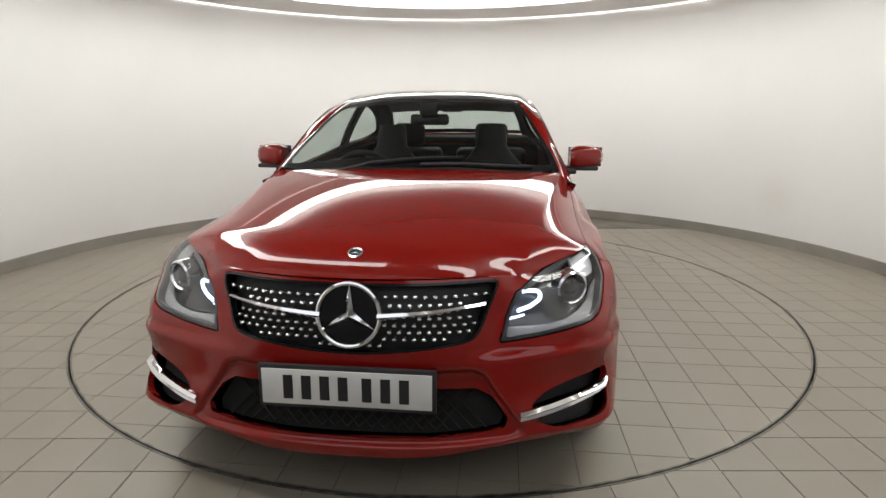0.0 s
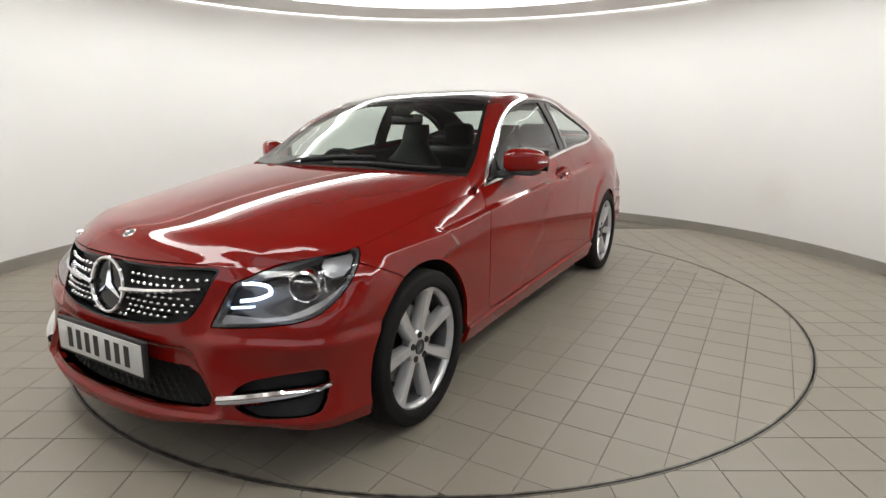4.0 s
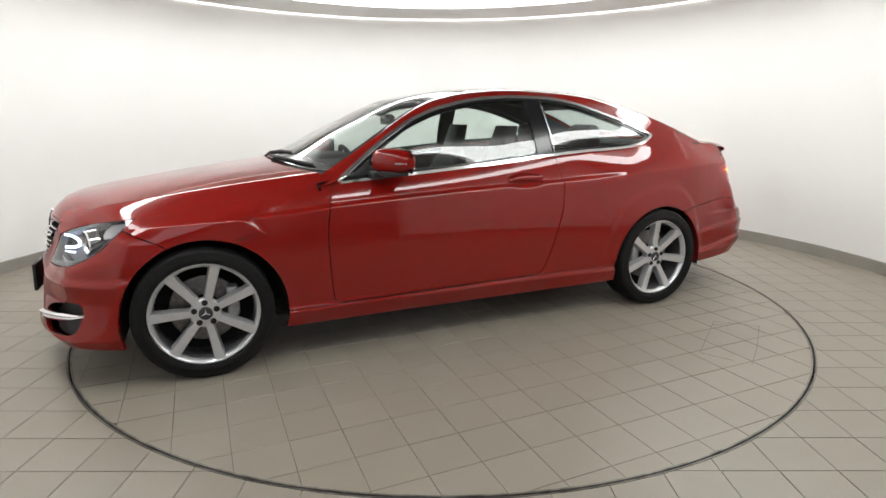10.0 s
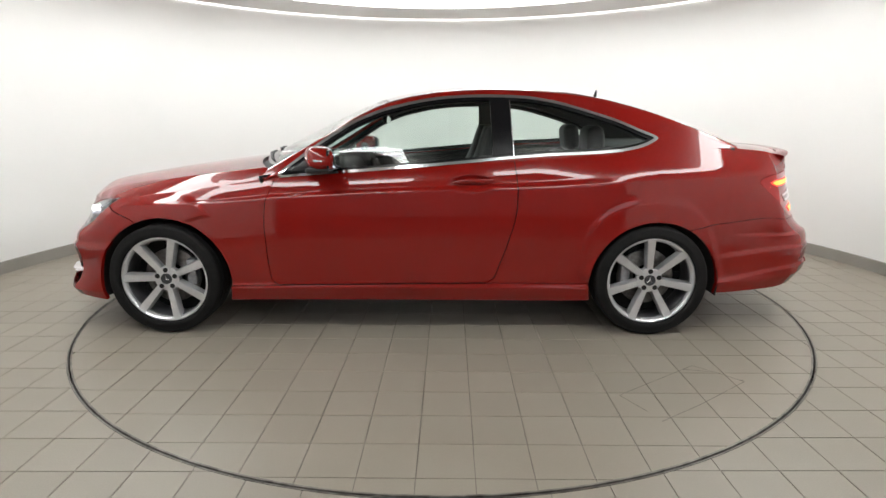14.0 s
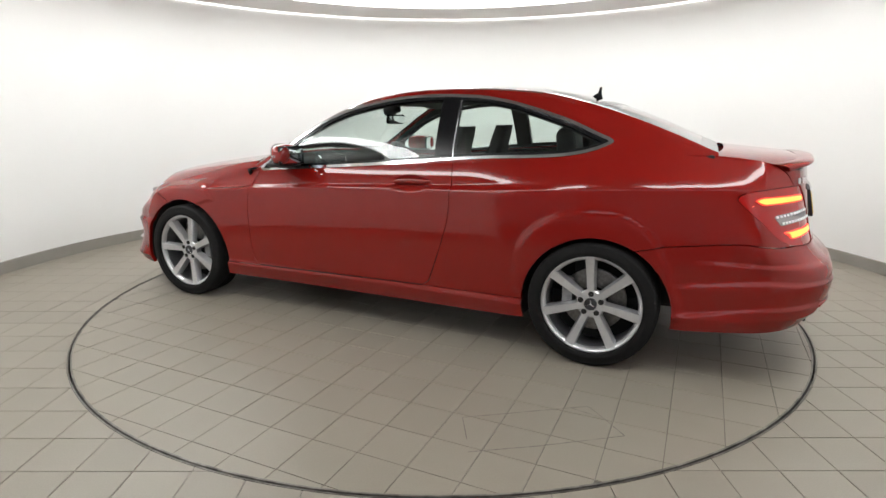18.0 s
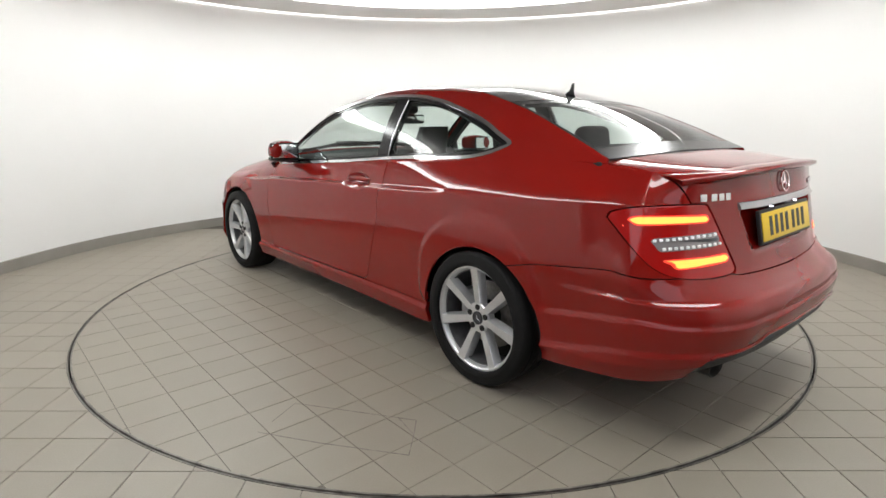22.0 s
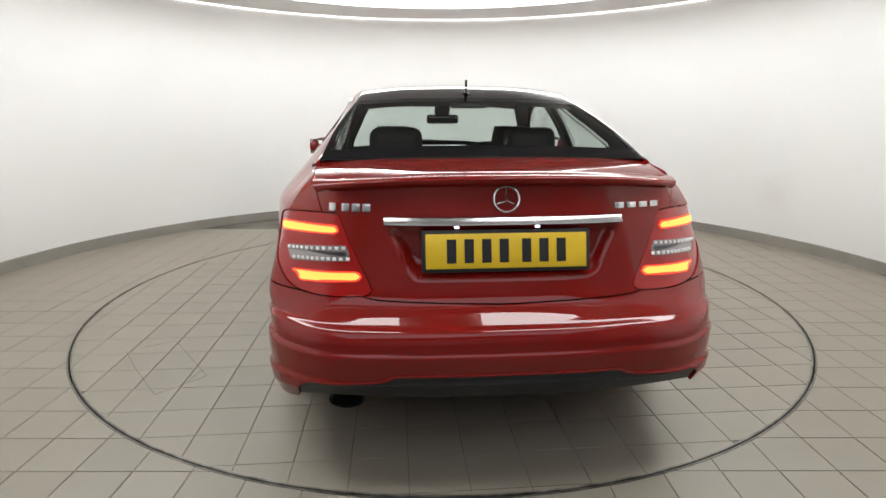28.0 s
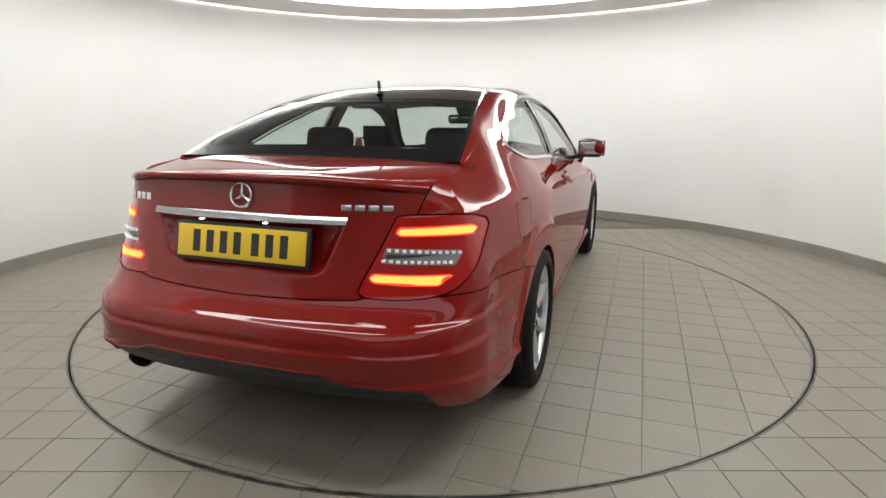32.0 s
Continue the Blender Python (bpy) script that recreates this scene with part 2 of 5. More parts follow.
def both(shell):
    """Both halves, welded along the middle."""
    a, b = shell, swap(shell)
    n = len(a.rows)
    mid = np.abs(a.rows[:, 1]) < 1e-4
    index = [i if mid[i] else n + i for i in range(n)]
    rows = np.concatenate([a.rows, b.rows])
    rows[:n][mid, 4] = 0
    return Shell(rows, a.faces + [tuple(index[i] for i in f) for f in b.faces])


def pushed(shell, d):
    rows = shell.rows.copy()
    rows[:, :3] += rows[:, 3:6] * d
    return Shell(rows, shell.faces)


def joined(*shells):
    rows, faces, n = [], [], 0
    for s in shells:
        rows.append(s.rows)
        faces += [tuple(i + n for i in f) for f in s.faces]
        n += len(s.rows)
    return Shell(np.concatenate(rows), faces)


def part(name, thing, mat, parent=None, label="", thick=0.0, smooth=True):
    """ONE mesh object from a Shell or a bmesh, under a thing or a part. thick: depth of the edge turned in round a Shell."""
    me = bpy.data.meshes.new(name)
    if isinstance(thing, Shell):
        rows, faces = thing.rows, list(thing.faces)
        if thick:
            count, order = {}, {}
            for f in faces:
                for a, b in zip(f, f[1:] + f[:1]):
                    k = (a, b) if a < b else (b, a)
                    count[k] = count.get(k, 0) + 1
                    order[k] = (a, b)
            extra, n = [], len(rows)
            for k, c in count.items():
                if c == 1:
                    a, b = order[k]
                    ra, rb = rows[a].copy(), rows[b].copy()
                    side = np.cross(rb[:3] - ra[:3], ra[3:6])
                    side = side / max(np.linalg.norm(side), 1e-9)
                    qa, qb = ra.copy(), rb.copy()
                    qa[:3] -= ra[3:6] * thick
                    qb[:3] -= rb[3:6] * thick
                    for r in (ra, rb, qb, qa):
                        r[3:6] = side
                    faces.append((n + len(extra) + 1, n + len(extra), n + len(extra) + 3, n + len(extra) + 2))
                    extra += [ra, rb, qb, qa]
            if extra:
                rows = np.concatenate([rows, np.array(extra)])
        me.from_pydata(rows[:, :3].tolist(), [], faces)
        me.polygons.foreach_set("use_smooth", [True] * len(me.polygons))
        me.validate()
        if len(me.vertices) == len(rows):
            me.normals_split_custom_set_from_vertices(rows[:, 3:6].tolist())
    else:
        bmesh.ops.recalc_face_normals(thing, faces=thing.faces)
        thing.to_mesh(me)
        thing.free()
        if smooth:
            me.polygons.foreach_set("use_smooth", [True] * len(me.polygons))
            me.set_sharp_from_angle(angle=radians(40))
    me.materials.append(mat)
    ob = new(name, me)
    if parent:
        ob.parent = parent
    if label:
        tagged(ob, label)
    return ob


def block(sx, sy, sz, bevel=0.0, at=(0, 0, 0), turn=(0, 0, 0), bm=None, steps=2):
    """A box with rounded edges; more of them may go into one bmesh."""
    out = bm or bmesh.new()
    tmp = bmesh.new()
    bmesh.ops.create_cube(tmp, size=1.0, matrix=Matrix.Diagonal((sx, sy, sz, 1)))
    if bevel:
        bmesh.ops.bevel(tmp, geom=tmp.edges[:], offset=bevel, segments=steps, profile=0.5, affect="EDGES")
    bmesh.ops.transform(tmp, matrix=pose(*at, *turn), verts=tmp.verts)
    return pour(tmp, out)


def pour(tmp, out):
    place = {v: out.verts.new(v.co) for v in tmp.verts}
    for f in tmp.faces:
        out.faces.new([place[v] for v in f.verts])
    tmp.free()
    return out


def spun(profile, steps=64, axis="Y", bm=None, closed=False, at=(0, 0, 0)):
    """A turned body: profile of (radius, along the axis)."""
    out = bm or bmesh.new()
    rings = []
    for r, h in profile:
        ring = []
        for k in range(steps):
            a = 2 * math.pi * k / steps
            c, s = r * math.cos(a), r * math.sin(a)
            p = {"Y": (c, h, s), "Z": (c, s, h), "X": (h, c, s)}[axis]
            ring.append(out.verts.new((p[0] + at[0], p[1] + at[1], p[2] + at[2])))
        rings.append(ring)
    pairs = list(zip(rings, rings[1:])) + ([(rings[-1], rings[0])] if closed else [])
    for a, b in pairs:
        for k in range(steps):
            out.faces.new((a[k], a[(k + 1) % steps], b[(k + 1) % steps], b[k]))
    return out


def disc_cap(r, h, steps=48, axis="Y", bm=None, at=(0, 0, 0)):
    return spun([(r, h), (1e-4, h)], steps, axis, bm, at=at)


def tube(points, radius, sides=8, bm=None, squash=1.0, closed=False):
    """A bar along a line, with an oval section."""
    out = bm or bmesh.new()
    pts = [Vector(p) for p in points]
    rings = []
    n = len(pts)
    for i, p in enumerate(pts):
        a = pts[i - 1] if (i or closed) else p
        b = pts[(i + 1) % n] if (i < n - 1 or closed) else p
        way = (b - a).normalized()
        side = way.cross(Vector((0, 0, 1)))
        side = side.normalized() if side.length > 1e-4 else Vector((1, 0, 0))
        up = side.cross(way)
        rad = radius[i] if isinstance(radius, (list, tuple)) else radius
        rings.append([out.verts.new(p + side * math.cos(2 * math.pi * k / sides) * rad * squash + up * math.sin(2 * math.pi * k / sides) * rad) for k in range(sides)])
    for a, b in list(zip(rings, rings[1:])) + ([(rings[-1], rings[0])] if closed else []):
        for k in range(sides):
            out.faces.new((a[k], a[(k + 1) % sides], b[(k + 1) % sides], b[k]))
    if not closed:
        out.faces.new(rings[0])
        out.faces.new(rings[-1][::-1])
    return out


def plate(poly, depth, bm=None, place=None):
    """A flat piece of a given outline (x, y), 'depth' thick downwards from z = 0."""
    out = bm or bmesh.new()
    top = [out.verts.new((x, y, 0)) for x, y in poly]
    low = [out.verts.new((x, y, -depth)) for x, y in poly]
    out.faces.new(top)
    out.faces.new(low[::-1])
    n = len(poly)
    for k in range(n):
        out.faces.new((top[k], low[k], low[(k + 1) % n], top[(k + 1) % n]))
    if place is not None:
        bmesh.ops.transform(out, matrix=place, verts=top + low)
    return out


# ---- the room: a round wall, a soffit with a glowing ring, a port for the camera ----
H_WALL, R_SOFFIT, R_GLOW = 2.39, 2.81, 2.53
PORT = 1.71
RING_GAP = 9.0


def round_band(profile, a0, a1, steps=160, bm=None):
    """A band bent round the z axis between two angles in degrees; profile of (radius, height), closed."""
    out = bm or bmesh.new()
    rings = []
    for k in range(steps + 1):
        a = radians(a0 + (a1 - a0) * k / steps)
        rings.append([out.verts.new((r * math.cos(a), r * math.sin(a), h)) for r, h in profile])
    n = len(profile)
    full = abs(a1 - a0) >= 359.99
    for a, b in zip(rings, rings[1:]):
        for k in range(n):
            out.faces.new((a[k], b[k], b[(k + 1) % n], a[(k + 1) % n]))
    if not full:
        out.faces.new(rings[0])
        out.faces.new(rings[-1][::-1])
    else:
        bmesh.ops.remove_doubles(out, verts=out.verts, dist=1e-5)
    return out


open_half = math.degrees(math.asin(PORT / R_WALL))
tagged(part("wall_round", round_band([(R_WALL, 0), (R_WALL + 0.15, 0), (R_WALL + 0.15, H_WALL), (R_WALL, H_WALL)], -90 + open_half, 270 - open_half), WHITE_WALL), "smooth white curved wall of the photo booth", "wall", kind="structure")
tagged(part("wall_port_top", round_band([(R_WALL, 2.2), (R_WALL + 0.15, 2.2), (R_WALL + 0.15, H_WALL), (R_WALL, H_WALL)], -90 - open_half, -90 + open_half, 24), WHITE_WALL), "white wall over the camera opening", "wall", kind="structure")
tagged(part("baseboard", round_band([(R_WALL - 0.012, 0), (R_WALL - 0.001, 0), (R_WALL - 0.001, 0.098), (R_WALL - 0.008, 0.098), (R_WALL - 0.012, 0.094)], -90 + open_half, 270 - open_half), SKIRTING), "grey-beige skirting along the foot of the wall", "skirting", kind="structure")
booth = block(7.2, 0.1, 2.9, 0, (0, -8.05, 1.45))
block(0.1, 5.0, 2.9, 0, (-3.65, -5.6, 1.45), bm=booth)
block(0.1, 5.0, 2.9, 0, (3.65, -5.6, 1.45), bm=booth)
block(1.92, 0.1, 2.9, 0, (-2.69, -3.15, 1.45), bm=booth)
block(1.92, 0.1, 2.9, 0, (2.69, -3.15, 1.45), bm=booth)
tagged(part("wall_workshop", booth, WORKSHOP, smooth=False), "plain dim grey walls of the workshop behind the camera", "wall", kind="structure")
# the gap in this unseen ceiling is added to let fill light in
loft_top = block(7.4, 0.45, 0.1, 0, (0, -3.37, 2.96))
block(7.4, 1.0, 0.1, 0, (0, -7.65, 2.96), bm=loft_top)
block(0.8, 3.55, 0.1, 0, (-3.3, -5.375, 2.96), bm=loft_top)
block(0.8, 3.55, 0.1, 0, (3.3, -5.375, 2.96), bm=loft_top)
tagged(part("ceiling_workshop", loft_top, WORKSHOP, smooth=False), "plain grey workshop ceiling, unseen, with an added opening for fill light", "ceiling", kind="structure")
tagged(part("ceiling_soffit", round_band([(R_SOFFIT, H_WALL + 0.006), (R_SOFFIT, H_WALL + 0.22), (R_SOFFIT + 0.03, H_WALL + 0.22), (R_SOFFIT + 0.03, H_WALL + 0.03), (R_WALL + 0.15, H_WALL + 0.03), (R_WALL + 0.15, H_WALL + 0.006)], 0, 360), CEILING_PAINT), "off-white ring-shaped soffit round the ceiling", "ceiling", kind="structure")
tagged(part("ceiling", spun([(R_SOFFIT + 0.3, H_WALL + 0.2), (R_SOFFIT + 0.3, H_WALL + 0.26), (1e-3, H_WALL + 0.26), (1e-3, H_WALL + 0.2)], 96, "Z", closed=True), CEILING_DIMMED), "plain ceiling inside the ring, toned grey to keep its reflections dark", "ceiling", kind="structure")
ring = tagged(part("ring_light", round_band([(R_GLOW, H_WALL + 0.03), (R_SOFFIT - 0.004, H_WALL + 0.03), (R_SOFFIT - 0.004, H_WALL + 0.07), (R_GLOW, H_WALL + 0.07)], -90 + RING_GAP, 270 - RING_GAP), RING_GLOW), "broad white glowing ring light under the ceiling, open over the entrance", "ceiling light")
strip = tagged(part("strip_light", round_band([(R_WALL - 0.022, H_WALL - 0.006), (R_WALL - 0.003, H_WALL - 0.006), (R_WALL - 0.003, H_WALL + 0.004), (R_WALL - 0.022, H_WALL + 0.004)], 0, 360, 200), STRIP_GLOW), "thin white light strip along the top of the wall", "strip light")

# ---- floor and turntable ----
tagged(part("floor", round_band([(R_DISC + 0.012, -0.10), (8.8, -0.10), (8.8, -0.004), (R_DISC + 0.012, -0.004)], 0, 360), GROUT), "concrete bed with dark grout joints between beige tiles", "floor", kind="structure")
floor_bed = bpy.data.objects["floor"]
part("floor_pit", spun([(R_DISC + 0.02, -0.10), (R_DISC + 0.02, -0.12), (1e-3, -0.12)], 96, "Z"), GAP, floor_bed)
part("edge_strip", round_band([(R_DISC + 0.005, -0.03), (R_DISC + 0.010, -0.03), (R_DISC + 0.010, 0.001), (R_DISC + 0.005, 0.001)], 0, 360), EDGE_STEEL, floor_bed, "worn steel edge round the turntable")

turntable = new("turntable")
tagged(turntable, "round tiled turntable flush with the floor, scuffed", "turntable")
part("disc", spun([(R_DISC - 0.012, -0.004), (R_DISC - 0.012, -0.09), (1e-3, -0.09), (1e-3, -0.004)], 160, "Z", closed=True), GROUT, turntable)
part("rim", round_band([(R_DISC - 0.012, -0.08), (R_DISC - 0.004, -0.08), (R_DISC - 0.004, 0.001), (R_DISC - 0.006, 0.002), (R_DISC - 0.012, 0.001)], 0, 360), EDGE_STEEL, turntable, "dark worn steel rim of the turntable")

PITCH_TILE, JOINT = 0.2084, 0.0032


def tile_mesh():
    """A square tile with a small chamfer; its top lies at z = 0."""
    bm = bmesh.new()
    s, c = (PITCH_TILE - JOINT) / 2, 0.0015
    rings = []
    for q, z in ((s, -0.0085), (s, -c), (s - c, 0.0)):
        rings.append([bm.verts.new((x * q, y * q, z)) for x, y in ((-1, -1), (1, -1), (1, 1), (-1, 1))])
    for a, b in zip(rings, rings[1:]):
        for k in range(4):
            bm.faces.new((a[k], a[(k + 1) % 4], b[(k + 1) % 4], b[k]))
    bm.faces.new(rings[-1])
    me = bpy.data.meshes.new("tile")
    bmesh.ops.recalc_face_normals(bm, faces=bm.faces)
    bm.to_mesh(me)
    bm.free()
    me.materials.append(TILE)
    return me


def cut_tile(cx, cy, radius, keep):
    """A tile cut along a circle about the origin, as a bmesh in its own space, or None."""
    s = (PITCH_TILE - JOINT) / 2
    n = 6
    xs = np.linspace(-s, s, n + 1)
    grid = np.array([[(x, y, 0.0) for y in xs] for x in xs])
    sh = cut(grid_shell(grid), lambda r: np.hypot(r[:, 0] + cx, r[:, 1] + cy) - radius, keep)
    return sh if len(sh.faces) > 1 else None


def lay_tiles(parent, phase_x, phase_y, r_in, r_out, prefer, limit):
    """Tiles between two circles; the preferred ones are objects of their own, the rest one mesh."""
    whole = tile_mesh()
    cells = []
    reach = int(r_out / PITCH_TILE) + 3
    for i in range(-reach, reach + 1):
        for j in range(-reach, reach + 1):
            x, y = phase_x + (i + 0.5) * PITCH_TILE, phase_y + (j + 0.5) * PITCH_TILE
            far = math.hypot(abs(x) + PITCH_TILE / 2, abs(y) + PITCH_TILE / 2)
            near = math.hypot(max(abs(x) - PITCH_TILE / 2, 0), max(abs(y) - PITCH_TILE / 2, 0))
            if near < r_out and far > r_in:
                cells.append((prefer(x, y), x, y, far, near))
    cells.sort()
    rest = []
    for k, (_, x, y, far, near) in enumerate(cells):
        if far < r_out and near > r_in:
            if k < limit:
                t = new("tile", whole)
                t.parent = parent
                t.location = (x, y, 0)
            else:
                s = (PITCH_TILE - JOINT) / 2
                g = np.array([[(x - s, y - s, 0.0), (x - s, y + s, 0.0)], [(x + s, y - s, 0.0), (x + s, y + s, 0.0)]])
                rest.append(grid_shell(g))
        else:
            sh = cut_tile(x, y, r_out if far > r_out else r_in, -1 if far > r_out else 1)
            if sh is None:
                continue
            if k < limit:
                t = part("tile", sh, TILE, parent, thick=0.0085)
                t.location = (x, y, 0)
            else:
                sh.rows[:, 0] += x
                sh.rows[:, 1] += y
                rest.append(sh)
    if rest:
        tagged(part("far_tiles", joined(*rest), TILE, parent, thick=0.0085), kind="stuff")


# ---- the car: a red two-door coupe; x to its nose, y to its left side, z up, wheels at x = +-1.38 ----
car = new("car")
tagged(car, "glossy red two-door coupe with silver alloy wheels on the turntable", "car")
AXLE, WHEEL_Y, WHEEL_R = 1.38, 0.775, 0.318


def line(xs, ys, zs):
    return list(zip(xs, ys, zs))


# feature lines round the lower body, from the middle of the nose along the left side to the middle of the tail
SKIRT = line((2.168, 2.158, 2.112, 2.03, 1.925, 1.765, 1.38, 1.0, 0.75, 0.1, -0.6, -1.0, -1.38, -1.75, -2.22, -2.33, -2.375, -2.39),
             (0, 0.25, 0.46, 0.66, 0.80, 0.855, 0.855, 0.84, 0.835, 0.83, 0.835, 0.845, 0.86, 0.838, 0.728, 0.60, 0.35, 0),
             (0.205, 0.212, 0.236, 0.240, 0.218, 0.200, 0.197, 0.197, 0.197, 0.197, 0.197, 0.199, 0.22, 0.24, 0.285, 0.325, 0.325, 0.325))
LIP = line((2.175, 2.165, 2.12, 2.04, 1.932, 1.768, 1.38, 1.0, 0.75, 0.1, -0.6, -1.0, -1.38, -1.75, -2.255, -2.365, -2.415, -2.43),
           (0, 0.25, 0.47, 0.67, 0.818, 0.873, 0.875, 0.866, 0.864, 0.863, 0.864, 0.868, 0.882, 0.852, 0.742, 0.61, 0.35, 0),
           (0.262, 0.262, 0.268, 0.262, 0.25, 0.25, 0.28, 0.275, 0.283, 0.288, 0.293, 0.295, 0.30, 0.31, 0.345, 0.372, 0.380, 0.382))
LOW = line((2.135, 2.128, 2.088, 2.002, 1.896, 1.755, 1.38, 1.0, 0.75, 0.1, -0.6, -1.0, -1.38, -1.75, -2.265, -2.385, -2.437, -2.452),
           (0, 0.25, 0.46, 0.642, 0.794, 0.866, 0.885, 0.866, 0.858, 0.856, 0.858, 0.868, 0.890, 0.858, 0.748, 0.60, 0.35, 0),
           (0.40, 0.40, 0.40, 0.40, 0.40, 0.42, 0.45, 0.43, 0.43, 0.43, 0.43, 0.43, 0.45, 0.44, 0.455, 0.47, 0.478, 0.48))
WAIST = line((2.125, 2.115, 2.062, 1.994, 1.908, 1.756, 1.38, 1.0, 0.75, 0.1, -0.6, -1.0, -1.38, -1.75, -2.26, -2.38, -2.43, -2.445),
             (0, 0.25, 0.452, 0.645, 0.797, 0.866, 0.888, 0.876, 0.872, 0.872, 0.874, 0.882, 0.893, 0.860, 0.748, 0.60, 0.35, 0),
             (0.52, 0.525, 0.54, 0.545, 0.555, 0.58, 0.60, 0.58, 0.57, 0.57, 0.57, 0.58, 0.60, 0.59, 0.55, 0.555, 0.56, 0.565))
FLANK = line((2.11, 2.095, 2.025, 1.94, 1.845, 1.72, 1.38, 1.0, 0.75, 0.1, -0.6, -1.0, -1.38, -1.75, -2.165, -2.30, -2.36, -2.375),
             (0, 0.25, 0.445, 0.605, 0.745, 0.835, 0.868, 0.875, 0.877, 0.879, 0.880, 0.880, 0.882, 0.870, 0.785, 0.61, 0.35, 0),
             (0.64, 0.64, 0.635, 0.645, 0.655, 0.67, 0.69, 0.67, 0.67, 0.68, 0.69, 0.69, 0.69, 0.68, 0.645, 0.645, 0.645, 0.645))
CREASE = line((2.085, 2.07, 2.0, 1.91, 1.80, 1.70, 1.38, 1.05, 0.75, 0.1, -0.6, -1.0, -1.38, -1.75, -2.10, -2.235, -2.305, -2.325),
              (0, 0.25, 0.44, 0.575, 0.705, 0.785, 0.835, 0.858, 0.866, 0.870, 0.870, 0.864, 0.852, 0.825, 0.735, 0.58, 0.35, 0),
              (0.695, 0.695, 0.695, 0.70, 0.715, 0.732, 0.745, 0.760, 0.786, 0.826, 0.847, 0.862, 0.882, 0.900, 0.905, 0.908, 0.91, 0.91))
BELT = line((2.07, 2.055, 1.975, 1.89, 1.78, 1.695, 1.37, 1.05, 0.75, 0.1, -0.6, -1.0, -1.38, -1.75, -2.07, -2.213, -2.290, -2.306),
            (0, 0.22, 0.44, 0.545, 0.655, 0.735, 0.757, 0.775, 0.79, 0.792, 0.782, 0.765, 0.736, 0.676, 0.649, 0.592, 0.35, 0),
            (0.74, 0.742, 0.737, 0.732, 0.750, 0.767, 0.799, 0.842, 0.890, 0.928, 0.988, 1.008, 1.036, 1.056, 1.025, 0.990, 1.006, 1.013))


def ease(v, a, b):
    """0 at a, 1 at b, smooth between."""
    q = np.clip((v - a) / (b - a), 0, 1)
    return q * q * (3 - 2 * q)


NV = 12
SHOULDER = []
for _a, _b in zip(CREASE, BELT):
    _full = min(1.0, math.hypot(_a[1] - _b[1], _a[2] - _b[2]) / 0.14) ** 2 * float(ease(_a[1], 0.3, 0.75))
    _full *= 1 - 0.65 * float(ease(_a[0], -0.6, -1.2))
    SHOULDER.append((0.5 * (_a[0] + _b[0]), 0.5 * (_a[1] + _b[1]) + 0.017 * _full, 0.5 * (_a[2] + _b[2]) + 0.006 * _full))
NU = 28
HULL = loft([SKIRT, LIP, LOW, WAIST, FLANK, CREASE, SHOULDER, BELT], NU, NV, True, True, sharp=(1, 5))
_s = HULL.rows[:, :3].reshape(NU * 17 + 1, NV * 7 + 1, 3).copy()
# evens out the run of the lines along the car
_fair = 0.5 * ease(_s[:, :, 0:1], 1.62, 1.35) * ease(_s[:, :, 0:1], -2.12, -1.85) * np.array([0, 1, 1])
for _k in range(300):
    _m = _s.copy()
    _m[1:-1] = (_s[:-2] + _s[2:]) / 2
    _s = _s * (1 - _fair) + _m * _fair

# roof, pillars and glass stand on the belt
XS = (1.0, 0.8, 0.6, 0.45, 0.29, 0.13, -0.07, -0.37, -0.7, -0.86, -1.03, -1.26, -1.4, -1.6, -1.88)
_side = _s[:, -1][(_s[:, -1, 1] > 0.6) & (_s[:, -1, 0] > -2.0)][::-1]
BELT_Y = tuple(np.interp(XS, _side[:, 0], _side[:, 1]))
BELT_Z = tuple(np.interp(XS, _side[:, 0], _side[:, 2]))
DRIP_Y = (0.785, 0.785, 0.757, 0.712, 0.67, 0.64, 0.61, 0.59, 0.59, 0.592, 0.60, 0.632, 0.656, 0.660, 0.652)
DRIP_Z = (0.800, 0.886, 1.0, 1.108, 1.205, 1.268, 1.314, 1.343, 1.334, 1.306, 1.259, 1.185, 1.128, 1.095, 1.052)
MID_Y = tuple((a + b) / 2 + 0.015 for a, b in zip(BELT_Y, DRIP_Y))
MID_Z = tuple((a + b) / 2 for a, b in zip(BELT_Z, DRIP_Z))
RAIL_Y = (0.77, 0.762, 0.722, 0.670, 0.617, 0.570, 0.547, 0.537, 0.538, 0.545, 0.553, 0.574, 0.595, 0.630, 0.646)
RAIL_Z = (0.800, 0.915, 1.034, 1.128, 1.226, 1.298, 1.345, 1.373, 1.367, 1.353, 1.327, 1.262, 1.212, 1.144, 1.058)
EDGE_Y = (0.755, 0.742, 0.701, 0.648, 0.591, 0.535, 0.500, 0.486, 0.493, 0.500, 0.511, 0.536, 0.558, 0.596, 0.636)
EDGE_Z = (0.815, 0.929, 1.043, 1.132, 1.227, 1.302, 1.353, 1.383, 1.378, 1.367, 1.347, 1.292, 1.25, 1.178, 1.062)
NEAR_Y = (0.28,) * 15
NEAR_Z = (0.94, 1.035, 1.135, 1.205, 1.279, 1.337, 1.377, 1.401, 1.396, 1.386, 1.367, 1.314, 1.273, 1.198, 1.07)
TOP_Z = (0.955, 1.053, 1.15, 1.217, 1.29, 1.345, 1.383, 1.406, 1.402, 1.392, 1.373, 1.321, 1.281, 1.205, 1.074)
